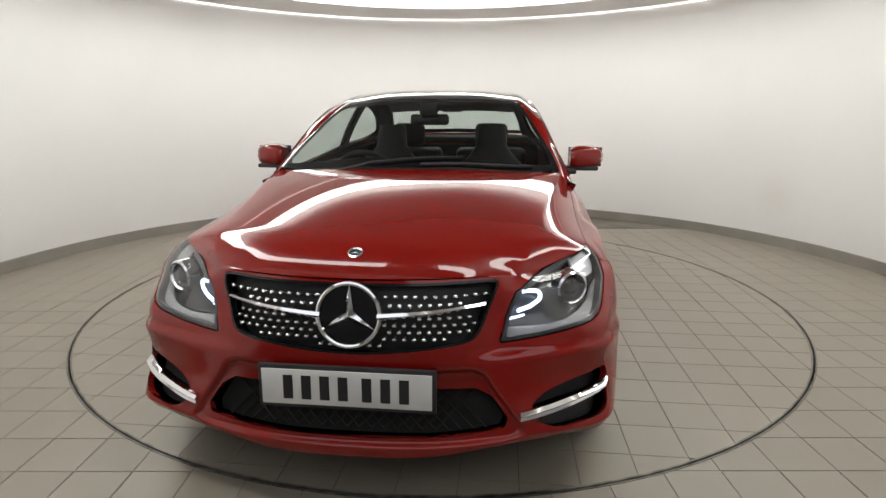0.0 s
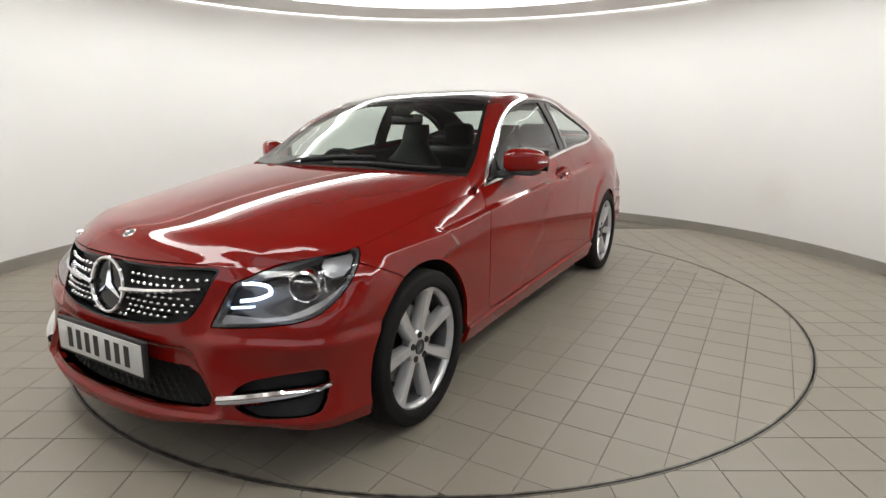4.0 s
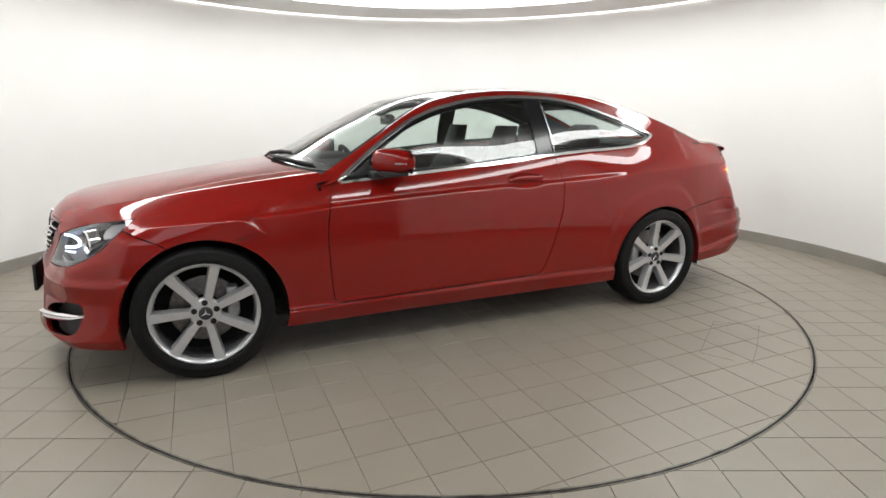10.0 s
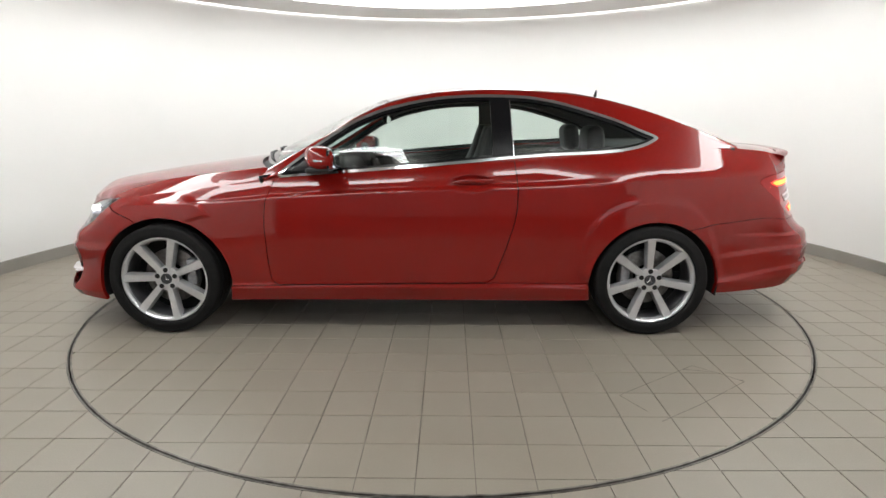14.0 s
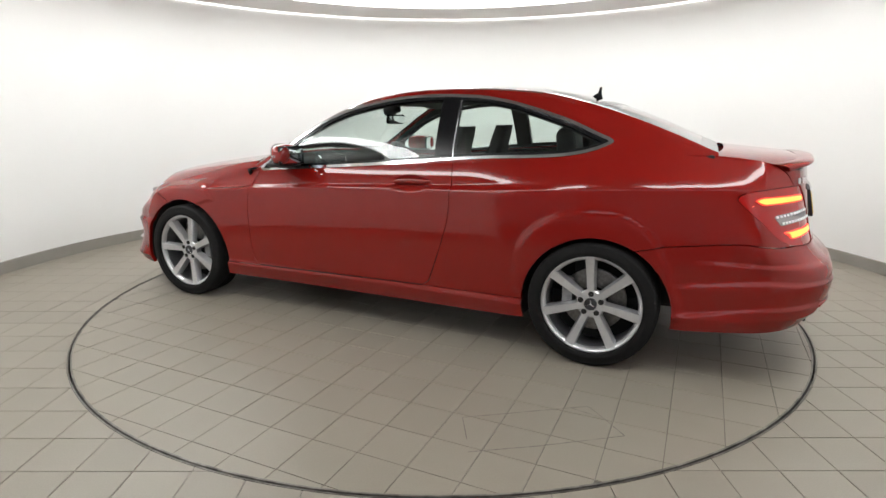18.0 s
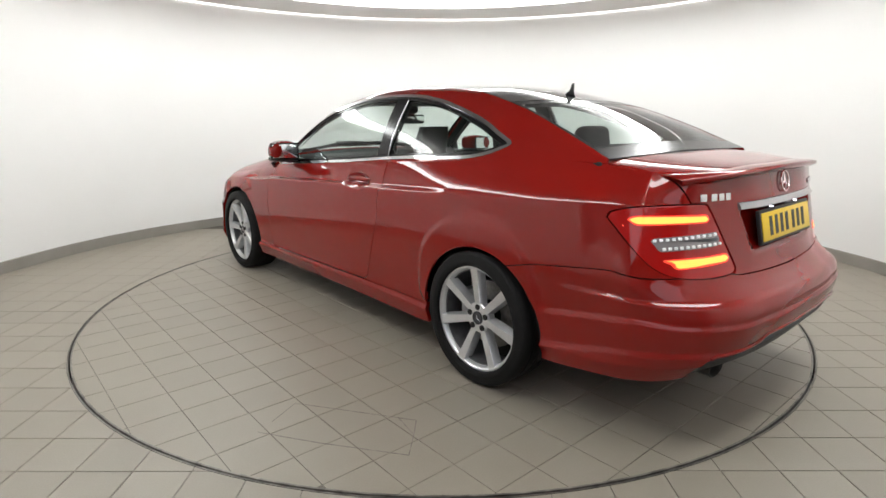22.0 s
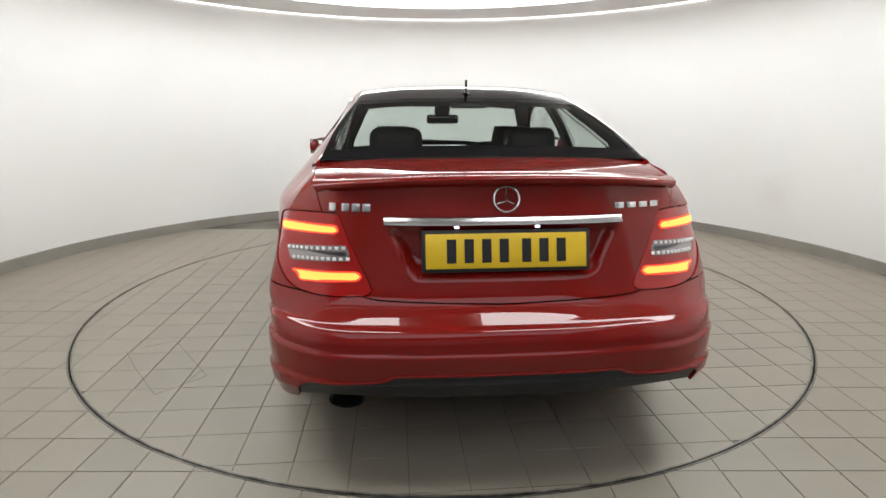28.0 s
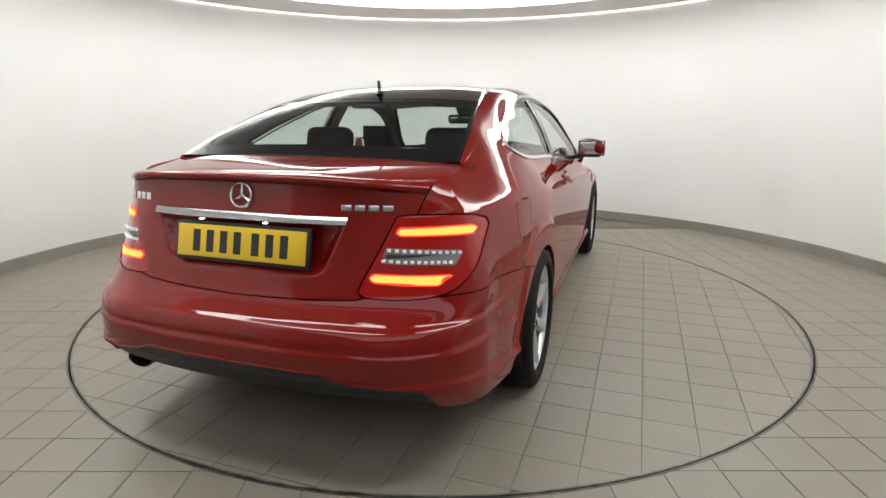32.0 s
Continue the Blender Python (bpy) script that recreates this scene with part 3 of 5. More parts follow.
HOUSE = loft([line(XS, BELT_Y, BELT_Z), line(XS, MID_Y, MID_Z), line(XS, DRIP_Y, DRIP_Z), line(XS, RAIL_Y, RAIL_Z),
              line(XS, EDGE_Y, EDGE_Z), line(XS, NEAR_Y, NEAR_Z), line(XS, (0,) * 15, TOP_Z)], 10, 8, sharp=(2, 4))

# the car's side as one function: how far out the skin stands at a length x and a height z
RAIL_X = (-2.30, -2.06) + XS[::-1]
_h = HOUSE.rows[:, :3].reshape(10 * 14 + 1, 8 * 6 + 1, 3).copy()
_crease_line = _s[:, 5 * NV][_s[:, 5 * NV, 1] > 0.6][::-1]


def along(rows, x, c):
    return np.interp(x, rows[:, 0], rows[:, c])


def even_curve(xs, ys, x):
    """A smooth curve through given stations."""
    p = np.array(list(zip(xs, ys, [0.0] * len(xs))), float)
    q = glide_at(p, p[:, 0], 12)
    return np.interp(x, q[:, 0], q[:, 1])


def widest(x):
    return even_curve((-2.3, -2.0, -1.75, -1.38, -1.0, -0.6, 0.0, 0.75, 1.1, 1.38, 1.6, 1.76, 2.0), (0.705, 0.815, 0.848, 0.872, 0.876, 0.876, 0.877, 0.875, 0.873, 0.869, 0.860, 0.846, 0.80), x)


def crease_y(x):
    return widest(x) - even_curve((-2.3, -2.08, -1.9, -1.7, -1.4, -0.9, 0.0, 1.0, 1.4, 1.8, 2.1), (0.075, 0.054, 0.036, 0.024, 0.017, 0.013, 0.012, 0.012, 0.028, 0.055, 0.06), x)


def side_out(x, z, pillar=False):
    """A gently rounded flank, a crisp crease, a shoulder, and a pillar that flows into it at the rear."""
    ym, yc = widest(x), crease_y(x)
    zc, yb, zb = along(_crease_line, x, 2), along(_side, x, 1), along(_side, x, 2)
    zm = 0.58
    low = np.clip((zm - z) / 0.30, 0, 2)
    high = np.clip((z - zm) / (zc - zm), 0, 1)
    y = ym - 0.016 * low * low - (ym - yc) * high * high
    w = np.clip((z - zc) / (zb - zc), 0, 1)
    step = 0.34 * ease(x, 1.32, 1.05) * ease(x, -1.25, -0.7)
    front = (yc - yb) * (step * ease(w, 0.0, 0.13) + (1 - step) * (0.62 * w + 0.38 * w * w))
    yr, zr = even_curve(RAIL_X, (0.625, 0.640) + RAIL_Y[::-1], x), np.maximum(even_curve(RAIL_X, (1.015, 1.030) + RAIL_Z[::-1], x), zb + 0.004)
    u = np.clip((z - zc) / (zr - zc), 0, 1)
    mean = (yc - yr) / (zr - zc)
    start, run = 0.42 * mean, 0.24
    steep = (mean - 0.5 * run * start) / (1 - 0.5 * run)
    v = np.minimum(u, run)
    rear = (zr - zc) * (start * v + (steep - start) * v * v / (2 * run) + steep * (u - v))
    k = 1.0 if pillar else ease(x, -1.08, -1.40)
    return y - np.where(z > zc, front * (1 - k) + rear * k, 0)


FLARE_F = outline([(1.80, 0.30), (1.80, 0.56), (1.66, 0.715), (1.53, 0.775), (1.40, 0.80), (1.29, 0.803), (1.218, 0.781), (1.15, 0.746), (1.088, 0.686), (1.145, 0.676), (1.22, 0.655), (1.30, 0.60), (1.36, 0.30)], 0)
FLARE_R = outline([(-0.985, 0.30), (-0.985, 0.50), (-1.010, 0.604), (-1.098, 0.71), (-1.226, 0.766), (-1.389, 0.793), (-1.543, 0.768), (-1.655, 0.675), (-1.715, 0.541), (-1.748, 0.45), (-1.78, 0.38), (-1.80, 0.28)], 2, 0.06)
_x, _y, _z = (_s[:, :, c].ravel() for c in range(3))
_w = ease(_x, 1.76, 1.50) * ease(_x, -2.14, -1.92) * ease(_z, 0.30, 0.36) * (_y > 0.6)
_w = np.where((_x < 1.12) & (_x > -1.12), ease(_z, 0.275, 0.285) * (_y > 0.6), _w)
_y = _y * (1 - _w) + side_out(_x, _z) * _w
_fade = ease(along(_side, _x, 2) - _z, 0.0, 0.05) * (_y > 0.6)
_y += 0.010 * ease(signed(_x, _z, FLARE_F), 0.010, -0.014) * ease(_x, 1.80, 1.60) * _fade
_y += 0.011 * ease(signed(_x, _z, FLARE_R), 0.020, -0.020) * _fade * ease(_x, -2.0, -1.8)
_s[:, :, 1] = _y.reshape(_s.shape[:2])
# the crease has a small radius, wider towards the tail
_a, _e = 5 * NV - 7, 5 * NV + 9
_soft = 0.5 * ease(np.abs(np.arange(_a, _e) - 5 * NV), 8, 5)[None, :] * (0.12 + 0.88 * ease(_s[:, _a:_e, 0], -0.5, -1.4)) * (_s[:, _a:_e, 1] > 0.55)
for _k in range(5):
    _s[:, _a:_e, 1] += _soft * ((_s[:, _a - 1:_e - 1, 1] + _s[:, _a + 1:_e + 1, 1]) / 2 - _s[:, _a:_e, 1])
HULL = grid_shell(_s, NU, NV)
_k = np.clip(ease(_h[:, :, 0], -1.10, -1.40), 0, 1) * (np.arange(49) < 24)[None, :]
_h[:, :, 1] = _h[:, :, 1] * (1 - _k) + side_out(_h[:, :, 0], _h[:, :, 2], True) * _k
HOUSE = grid_shell(_h, 10, 8)
HOUSE.rows[np.abs(HOUSE.rows[:, 1]) < 1e-6, 4] = 0

# the boot lid's recess for the rear number plate
RECESS = outline([(-0.40, 0.905), (0.40, 0.905), (0.345, 0.80), (0.318, 0.720), (-0.318, 0.720), (-0.345, 0.80)], 2)
_d = signed(HULL.rows[:, 1], HULL.rows[:, 2], RECESS)
_in = np.clip(-_d / 0.034, 0, 1)
_in = np.where(HULL.rows[:, 0] < -2.0, _in * _in * (3 - 2 * _in), 0)
HULL.rows[:, 0] += 0.035 * _in
_back = np.clip((-1.80 - HULL.rows[:, 0]) / 0.25, 0, 1)
_aside = np.clip((-1.72 - HULL.rows[:, 0]) / 0.10, 0, 1)
_line = np.interp(HULL.rows[:, 0], (-2.30, -2.13, -1.74), (0.500, 0.505, 0.455))
_foot = np.interp(HULL.rows[:, 0], (-2.30, -2.13, -1.74), (0.400, 0.385, 0.310))
_step = _back * (0.014 * ease(HULL.rows[:, 2], 0.584, 0.572) - 0.014)
_step += _aside * (0.010 * ease(HULL.rows[:, 2], _line + 0.006, _line - 0.006) + 0.010 * ease(HULL.rows[:, 2], _foot + 0.006, _foot - 0.006) - 0.006)
HULL.rows[:, :3] += HULL.rows[:, 3:6] * np.array([1, 1, 0]) * (_step * (HULL.rows[:, 0] < -1.6))[:, None]
# sills stand proud of the doors
HULL.rows[:, 1] += 0.013 * ease(np.abs(HULL.rows[:, 0]), 1.12, 0.98) * np.clip((0.300 - HULL.rows[:, 2]) / 0.026, 0, 1)
_bowl = np.clip(1 - ((HULL.rows[:, 0] + 0.365) / 0.115) ** 2 - ((HULL.rows[:, 2] - 0.866) / 0.040) ** 2, 0, 1)
HULL.rows[:, 1] -= np.where(HULL.rows[:, 1] > 0.6, 0.022 * np.sqrt(_bowl), 0)
CENTRE = outline([(-0.405, 0.472), (0.405, 0.472), (0.445, 0.40), (0.535, 0.285), (0.52, 0.258), (0.30, 0.248), (0, 0.242), (-0.30, 0.248), (-0.52, 0.258), (-0.535, 0.285), (-0.445, 0.40)], 1)
HULL.rows[:, 0] -= 0.020 * ease(signed(HULL.rows[:, 1], HULL.rows[:, 2], CENTRE), 0.008, -0.012) * (HULL.rows[:, 0] > 1.7)
_front = ease(HULL.rows[:, 0], 1.55, 1.75) * ease(HULL.rows[:, 1], 0.34, 0.46)
_dent = 0.018 * _front * ease(HULL.rows[:, 2], 0.500, 0.528) * ease(HULL.rows[:, 2], 0.70, 0.61)
HULL.rows[:, :3] -= HULL.rows[:, 3:6] * np.array([1, 1, 0]) * _dent[:, None]
HULL = grid_shell(HULL.rows[:, :3].reshape(NU * 17 + 1, NV * 7 + 1, 3), NU, NV)
HULL.rows[np.abs(HULL.rows[:, 1]) < 1e-6, 4] = 0

ARCHES = ((1.368, 0.372, 0.303), (-1.390, 0.362, 0.296))


def arch(r, grow=0.0):
    return np.minimum.reduce([np.hypot(r[:, 0] - x, r[:, 2] - z) - q - grow for x, q, z in ARCHES])


HEADLIGHT = outline([(-1.122, 0.548), (-1.118, 0.556), (-1.075, 0.632), (-1.045, 0.682), (-1.025, 0.692), (-0.93, 0.726), (-0.80, 0.752), (-0.70, 0.785), (-0.635, 0.785), (-0.612, 0.765), (-0.635, 0.715), (-0.68, 0.655), (-0.75, 0.605), (-0.83, 0.578), (-0.95, 0.560), (-1.112, 0.546)], 1)
TAILLIGHT = outline([(-0.840, 0.872), (-0.862, 0.885), (-0.93, 0.906), (-1.06, 0.915), (-1.19, 0.918), (-1.203, 0.910), (-1.27, 0.79), (-1.338, 0.672), (-1.332, 0.662), (-1.25, 0.656), (-1.12, 0.657), (-1.04, 0.672), (-0.97, 0.715), (-0.905, 0.79), (-0.858, 0.85)], 1)
GRILLE = outline([(-0.42, 0.734), (-0.2, 0.734), (0.2, 0.734), (0.42, 0.734), (0.448, 0.728), (0.446, 0.708), (0.425, 0.655), (0.398, 0.588), (0.38, 0.566), (0.355, 0.556), (0.22, 0.538), (0.06, 0.523), (-0.06, 0.523), (-0.22, 0.538), (-0.355, 0.556), (-0.38, 0.566), (-0.398, 0.588), (-0.425, 0.655), (-0.446, 0.708), (-0.448, 0.728)], 1)
INTAKE = outline([(-0.415, 0.412), (0.415, 0.412), (0.505, 0.290), (0.30, 0.268), (0, 0.262), (-0.30, 0.268), (-0.505, 0.290)], 1)
FOG = outline([(-1.085, 0.325), (-1.03, 0.378), (-0.95, 0.398), (-0.775, 0.424), (-0.742, 0.40), (-0.765, 0.300), (-0.80, 0.276), (-0.98, 0.270), (-1.03, 0.285)], 1)
BOOT = outline([(-0.635, 1.06), (0.635, 1.06), (0.60, 0.93), (0.515, 0.735), (0.485, 0.675), (0.46, 0.657), (0.40, 0.648), (0, 0.636), (-0.40, 0.648), (-0.46, 0.657), (-0.485, 0.675), (-0.515, 0.735), (-0.60, 0.93)], 1)
DIFFUSER = outline([(-0.69, 0.05), (-0.69, 0.345), (-0.668, 0.380), (-0.64, 0.393), (-0.44, 0.402), (-0.395, 0.408), (-0.355, 0.427), (0, 0.429), (0.355, 0.427), (0.395, 0.408), (0.44, 0.402), (0.64, 0.393), (0.668, 0.380), (0.69, 0.345), (0.69, 0.05)], 1)
DOOR = outline([(0.70, 0.93), (0.742, 0.87), (0.772, 0.784), (0.789, 0.653), (0.780, 0.432), (0.765, 0.290), (-0.485, 0.306), (-0.565, 0.531), (-0.612, 0.691), (-0.618, 0.849), (-0.592, 1.05), (0.30, 1.20)], 1)
BUMPER_F = outline([(1.45, 0.0), (1.45, 0.60), (1.54, 0.665), (1.665, 0.722), (1.80, 0.80), (2.4, 0.9), (2.4, 0.0)], 0)
BUMPER_R = outline([(-1.50, 0.0), (-1.50, 0.595), (-1.70, 0.640), (-2.02, 0.672), (-2.15, 0.66), (-2.6, 0.66), (-2.6, 0.0)], 0)
FLAP = outline([(-1.74, 0.905), (-1.60, 0.905), (-1.585, 0.89), (-1.585, 0.775), (-1.60, 0.76), (-1.72, 0.76), (-1.745, 0.775), (-1.755, 0.89)], 1)
SILL = outline([(1.10, 0.0), (1.10, 0.282), (0.765, 0.2865), (-0.485, 0.3025), (-1.10, 0.304), (-1.10, 0.0)], 0)

body = cut(HULL, arch, 1)
nose = lambda r: np.where(r[:, 0] > 1.0, 0.0, 5.0)
tail = lambda r: np.where(r[:, 0] < -1.5, 0.0, 5.0)


def on_nose(poly, a, grow=0.0):
    return lambda r: signed(a(r), of_z(r), poly) - grow + nose(r)


def on_tail(poly, a, grow=0.0):
    return lambda r: signed(a(r), of_z(r), poly) - grow + tail(r)


def on_side(poly, grow=0.0):
    return lambda r: signed(of_x(r), of_z(r), poly) - grow + np.where(np.abs(r[:, 1]) > 0.5, 0, 5.0)


G = 0.0022
head_lens = cut(body, on_nose(HEADLIGHT, front_turn, -0.002))
rest = cut(body, on_nose(HEADLIGHT, front_turn, 0.0025), 1)
tail_lens = cut(rest, on_tail(TAILLIGHT, rear_turn, -0.002))
rest = cut(rest, on_tail(TAILLIGHT, rear_turn, 0.002), 1)
grille_hole = cut(rest, on_nose(GRILLE, of_y))
rest = cut(rest, on_nose(GRILLE, of_y), 1)
intake_hole = cut(rest, on_nose(INTAKE, of_y))
rest = cut(rest, on_nose(INTAKE, of_y), 1)
fog_hole = cut(rest, on_nose(FOG, front_turn))
rest = cut(rest, on_nose(FOG, front_turn), 1)
boot_face = cut(rest, on_tail(BOOT, of_y, -G))
rest = cut(rest, on_tail(BOOT, of_y, G), 1)
diffuser = cut(rest, on_tail(DIFFUSER, of_y, -0.001))
rest = cut(rest, on_tail(DIFFUSER, of_y, 0.001), 1)
front_bumper = cut(rest, lambda r: signed(of_x(r), of_z(r), BUMPER_F) + G)
rest = cut(rest, lambda r: signed(of_x(r), of_z(r), BUMPER_F) - G, 1)
rear_bumper = cut(rest, lambda r: signed(of_x(r), of_z(r), BUMPER_R) + G)
rest = cut(rest, lambda r: signed(of_x(r), of_z(r), BUMPER_R) - G, 1)
sill = cut(rest, on_side(SILL, -0.001))
rest = cut(rest, on_side(SILL, 0.002), 1)
door = cut(rest, on_side(DOOR, -G))
rest = cut(rest, on_side(DOOR, G), 1)
fender = cut(rest, lambda r: 0.2 - r[:, 0])
quarter = cut(rest, lambda r: r[:, 0] + 0.2)

part("front_bumper", both(front_bumper), PAINT, car, thick=0.02)
part("rear_bumper", both(rear_bumper), PAINT, car, thick=0.02)
part("rear_diffuser", both(pushed(diffuser, -0.012)), BLACK_TRIM, car, "black textured lower bumper insert", thick=0.02)
for flip in (False, True):
    side = swap if flip else (lambda s: s)
    part("front_wing", side(fender), PAINT, car, thick=0.02)
    if flip:
        part("rear_quarter_panel", side(cut(quarter, on_side(FLAP, 0.0022), 1)), PAINT, car, thick=0.02)
        part("fuel_flap", side(cut(quarter, on_side(FLAP, -0.0022))), PAINT, car, "red fuel filler flap", thick=0.02)
    else:
        part("rear_quarter_panel", quarter, PAINT, car, thick=0.02)
    part("sill", side(sill), PAINT, car, thick=0.02)

# ---- bonnet and boot ----
BU, BV = 90, 56
_belt = HULL.rows[:, :3].reshape(NU * 17 + 1, NV * 7 + 1, 3)[:, -1]
_belt = _belt[(_belt[:, 0] > 0.6) & (_belt[:, 1] > 0.3)][::-1]
RIDGE_Y = np.polyfit((1.82, 1.60, 1.37, 1.10, 0.83), (0.545, 0.588, 0.622, 0.682, 0.73), 2)
RIDGE_Z = np.polyfit((1.82, 1.60, 1.37, 1.10, 0.83), (0.810, 0.845, 0.873, 0.909, 0.943), 2)


def crown(x):
    """The bonnet's middle line, rolling over at its front edge."""
    d = np.minimum(x, 2.074)
    return 0.9735 - 0.105 * (d - 0.955) - 0.0369 * (d - 0.955) ** 2 - 0.067 * (np.maximum(d - 1.80, 0) / 0.274) ** 6


def back_of(y):
    """How far the front edge runs back at a distance from the middle."""
    q = 0.101 * (y / 0.437) ** 2.5
    return q / np.sqrt(1 + (q / 0.2) ** 2)


# a crowned middle, a crease on each side, and a rounded fall to the wings
_t = np.linspace(0, 1, BU + 1)
_t = (1 - (1 - _t) ** 1.35)[::-1, None]
_edge = 0.765 + (1.978 - 0.765) * _t
_wy, _wz = np.interp(_edge, _belt[:, 0], _belt[:, 1]) - 0.002, np.interp(_edge, _belt[:, 0], _belt[:, 2])
_fr = np.minimum(np.polyval(RIDGE_Y, _edge + 0.02) / _wy, 0.93)
_m = BV // 4
_f = np.concatenate([1 - (1 - _fr) * np.linspace(0, 1, _m + 1)[None, :], _fr * (1 - np.linspace(0, 1, BV - _m + 1)[None, 1:])], axis=1)
_rear = 0.955 - 0.19 * _f ** 2.4
_x = _rear + _t * (2.072 - back_of(0.437 * _f) - _rear)
_y = _f * _wy
_xr = _x[:, _m:_m + 1]
_rz = np.polyval(RIDGE_Z, _xr)
_rz = _wz + (_rz - _wz) * ease(_xr, 2.0, 1.74) + 0.006 * ease(_xr, 1.74, 2.0)
_drop = np.maximum(crown(_xr + back_of(_fr * _wy)) - _rz, 0)
_w = (_f - _fr) / (1 - _fr)
_z = np.where(_f <= _fr, crown(_x + back_of(_y)) - _drop * (_f / _fr) ** 3.2, _rz + (_wz - _rz) * (0.6 * _w + 0.4 * _w * _w))
bonnet_shell = grid_shell(np.stack([_x, _y, _z], axis=2), BU, BV)
bonnet_shell.rows[np.abs(bonnet_shell.rows[:, 1]) < 1e-6, 4] = 0
part("bonnet", both(bonnet_shell), PAINT, car, "long red bonnet with two raised creases", thick=0.02)

_t, _f = np.linspace(0, 1, 49)[:, None], np.linspace(1, 0, 41)[None, :]
_edge = -1.86 - 0.40 * _t
_x = -1.91 + 0.05 * _f ** 3 - (0.38 - 0.03 * _f ** 2.2) * _t
_y = _f * np.polyval(np.polyfit((-1.86, -2.0, -2.09, -2.18, -2.26), (0.656, 0.648, 0.636, 0.606, 0.555), 3), _edge)
_z = 1.069 + 0.083 * (_x + 1.91) - 0.012 * np.maximum((-2.20 - _x) / 0.09, 0) ** 2 - (0.025 + 0.014 * _t + 0.010 * _t ** 3) * _f ** 3.2
deck_shell = grid_shell(np.stack([_x, _y, _z], axis=2), 10, 10)
deck_shell.rows[np.abs(deck_shell.rows[:, 1]) < 1e-6, 4] = 0
boot = part("boot_lid", both(boot_face), PAINT, car, "red boot lid with a recess for the number plate", thick=0.02)
part("boot_top", both(deck_shell), PAINT, boot, thick=0.02)
SPOILER = [line((-2.095, -2.190, -2.232, -2.245), (0.632, 0.50, 0.25, 0), (1.018, 1.026, 1.0385, 1.0405)),
           line((-2.145, -2.242, -2.288, -2.302), (0.629, 0.50, 0.25, 0), (1.010, 1.026, 1.0395, 1.043)),
           line((-2.172, -2.263, -2.309, -2.323), (0.624, 0.50, 0.25, 0), (1.000, 1.018, 1.032, 1.036)),
           line((-2.175, -2.263, -2.308, -2.322), (0.620, 0.50, 0.25, 0), (0.991, 1.009, 1.022, 1.026)),
           line((-2.170, -2.246, -2.291, -2.304), (0.612, 0.49, 0.25, 0), (0.980, 0.996, 1.007, 1.011))]
spoiler_shell = loft(SPOILER, 14, 4, False, True, flip=True)
part("spoiler", both(spoiler_shell), PAINT, boot, "slim red lip spoiler", thick=0.004)

# ---- cabin: pillars, roof and glass ----
WINDOW = [(0.735, 0.893), (0.596, 1.0), (0.443, 1.109), (0.287, 1.203), (0.129, 1.265), (-0.065, 1.309), (-0.2, 1.329), (-0.36, 1.339), (-0.52, 1.339), (-0.69, 1.331),
          (-0.862, 1.302), (-1.032, 1.254), (-1.2, 1.200), (-1.33, 1.142), (-1.418, 1.108), (-1.40, 1.092), (-1.318, 1.057), (-1.20, 1.034), (-1.10, 1.026), (-0.996, 1.020), (-0.80, 1.013),
          (-0.591, 0.998), (-0.177, 0.960), (0.137, 0.936), (0.384, 0.918), (0.60, 0.903)]
WINDOW = outline(WINDOW, 1)
side_part = cut(cut(HOUSE, lambda r: r[:, 7] - 4.0), lambda r: r[:, 0] - 0.815)
top_part = cut(HOUSE, lambda r: r[:, 7] - 4.0, 1)
chrome_band = cut(cut(side_part, on_side(WINDOW, 0.004)), on_side(WINDOW, -0.011), 1)
light_opening = cut(side_part, on_side(WINDOW, -0.011))
pillars = cut(side_part, on_side(WINDOW, 0.004), 1)
PILLAR_B = outline([(-0.487, 0.95), (-0.462, 1.40), (-0.575, 1.40), (-0.598, 0.95)], 0)
SAIL = outline([(0.80, 0.85), (0.80, 1.10), (0.50, 1.10), (0.545, 0.97), (0.545, 0.85)], 0)
dark_edge = cut(light_opening, on_side(WINDOW, -0.026), 1)
clear = cut(light_opening, on_side(WINDOW, -0.026))
b_pillar = cut(clear, on_side(PILLAR_B))
clear = cut(clear, on_side(PILLAR_B, 0.001), 1)
sail = cut(clear, on_side(SAIL))
clear = cut(clear, on_side(SAIL, 0.001), 1)
door_glass = cut(clear, lambda r: -0.52 - r[:, 0])
quarter_glass = cut(clear, lambda r: r[:, 0] + 0.54)
for flip in (False, True):
    side = swap if flip else (lambda s: s)
    d = part("door", side(door), PAINT, car, thick=0.02)
    part("side_frame", side(pillars), PAINT, car, thick=0.012)
    part("window_trim", side(pushed(chrome_band, 0.005)), CHROME, car, "bright chrome strip round the side windows", thick=0.012)
    part("window_seal", side(pushed(dark_edge, -0.002)), GLOSS_BLACK, car, "black window surround", thick=0.01)
    part("door_pillar", side(pushed(b_pillar, 0.001)), GLOSS_BLACK, car, "gloss black pillar between the side windows", thick=0.008)
    part("mirror_sail", side(pushed(sail, 0.001)), BLACK_TRIM, d, "black plastic corner behind the mirror", thick=0.008)
    for s, n in ((door_glass, "door_window"), (quarter_glass, "rear_side_window")):
        g = part(n, side(pushed(s, -0.006)), GLASS_SIDE, d if n == "door_window" else car, "tinted side window glass")
    # chrome divider on the rear edge of the door window
    q = [(-0.598, 0.7795, 1.004), (-0.592, 0.745, 1.10), (-0.586, 0.690, 1.20), (-0.581, 0.617, 1.312)]
    part("window_divider", tube([(x, -y if flip else y, z) for x, y, z in q], 0.0028, 6), BRUSHED, car)


def header(r):
    return 0.118 + 0.07 * (1 - np.minimum(np.abs(r[:, 1]) / 0.5, 1) ** 2) - r[:, 0]


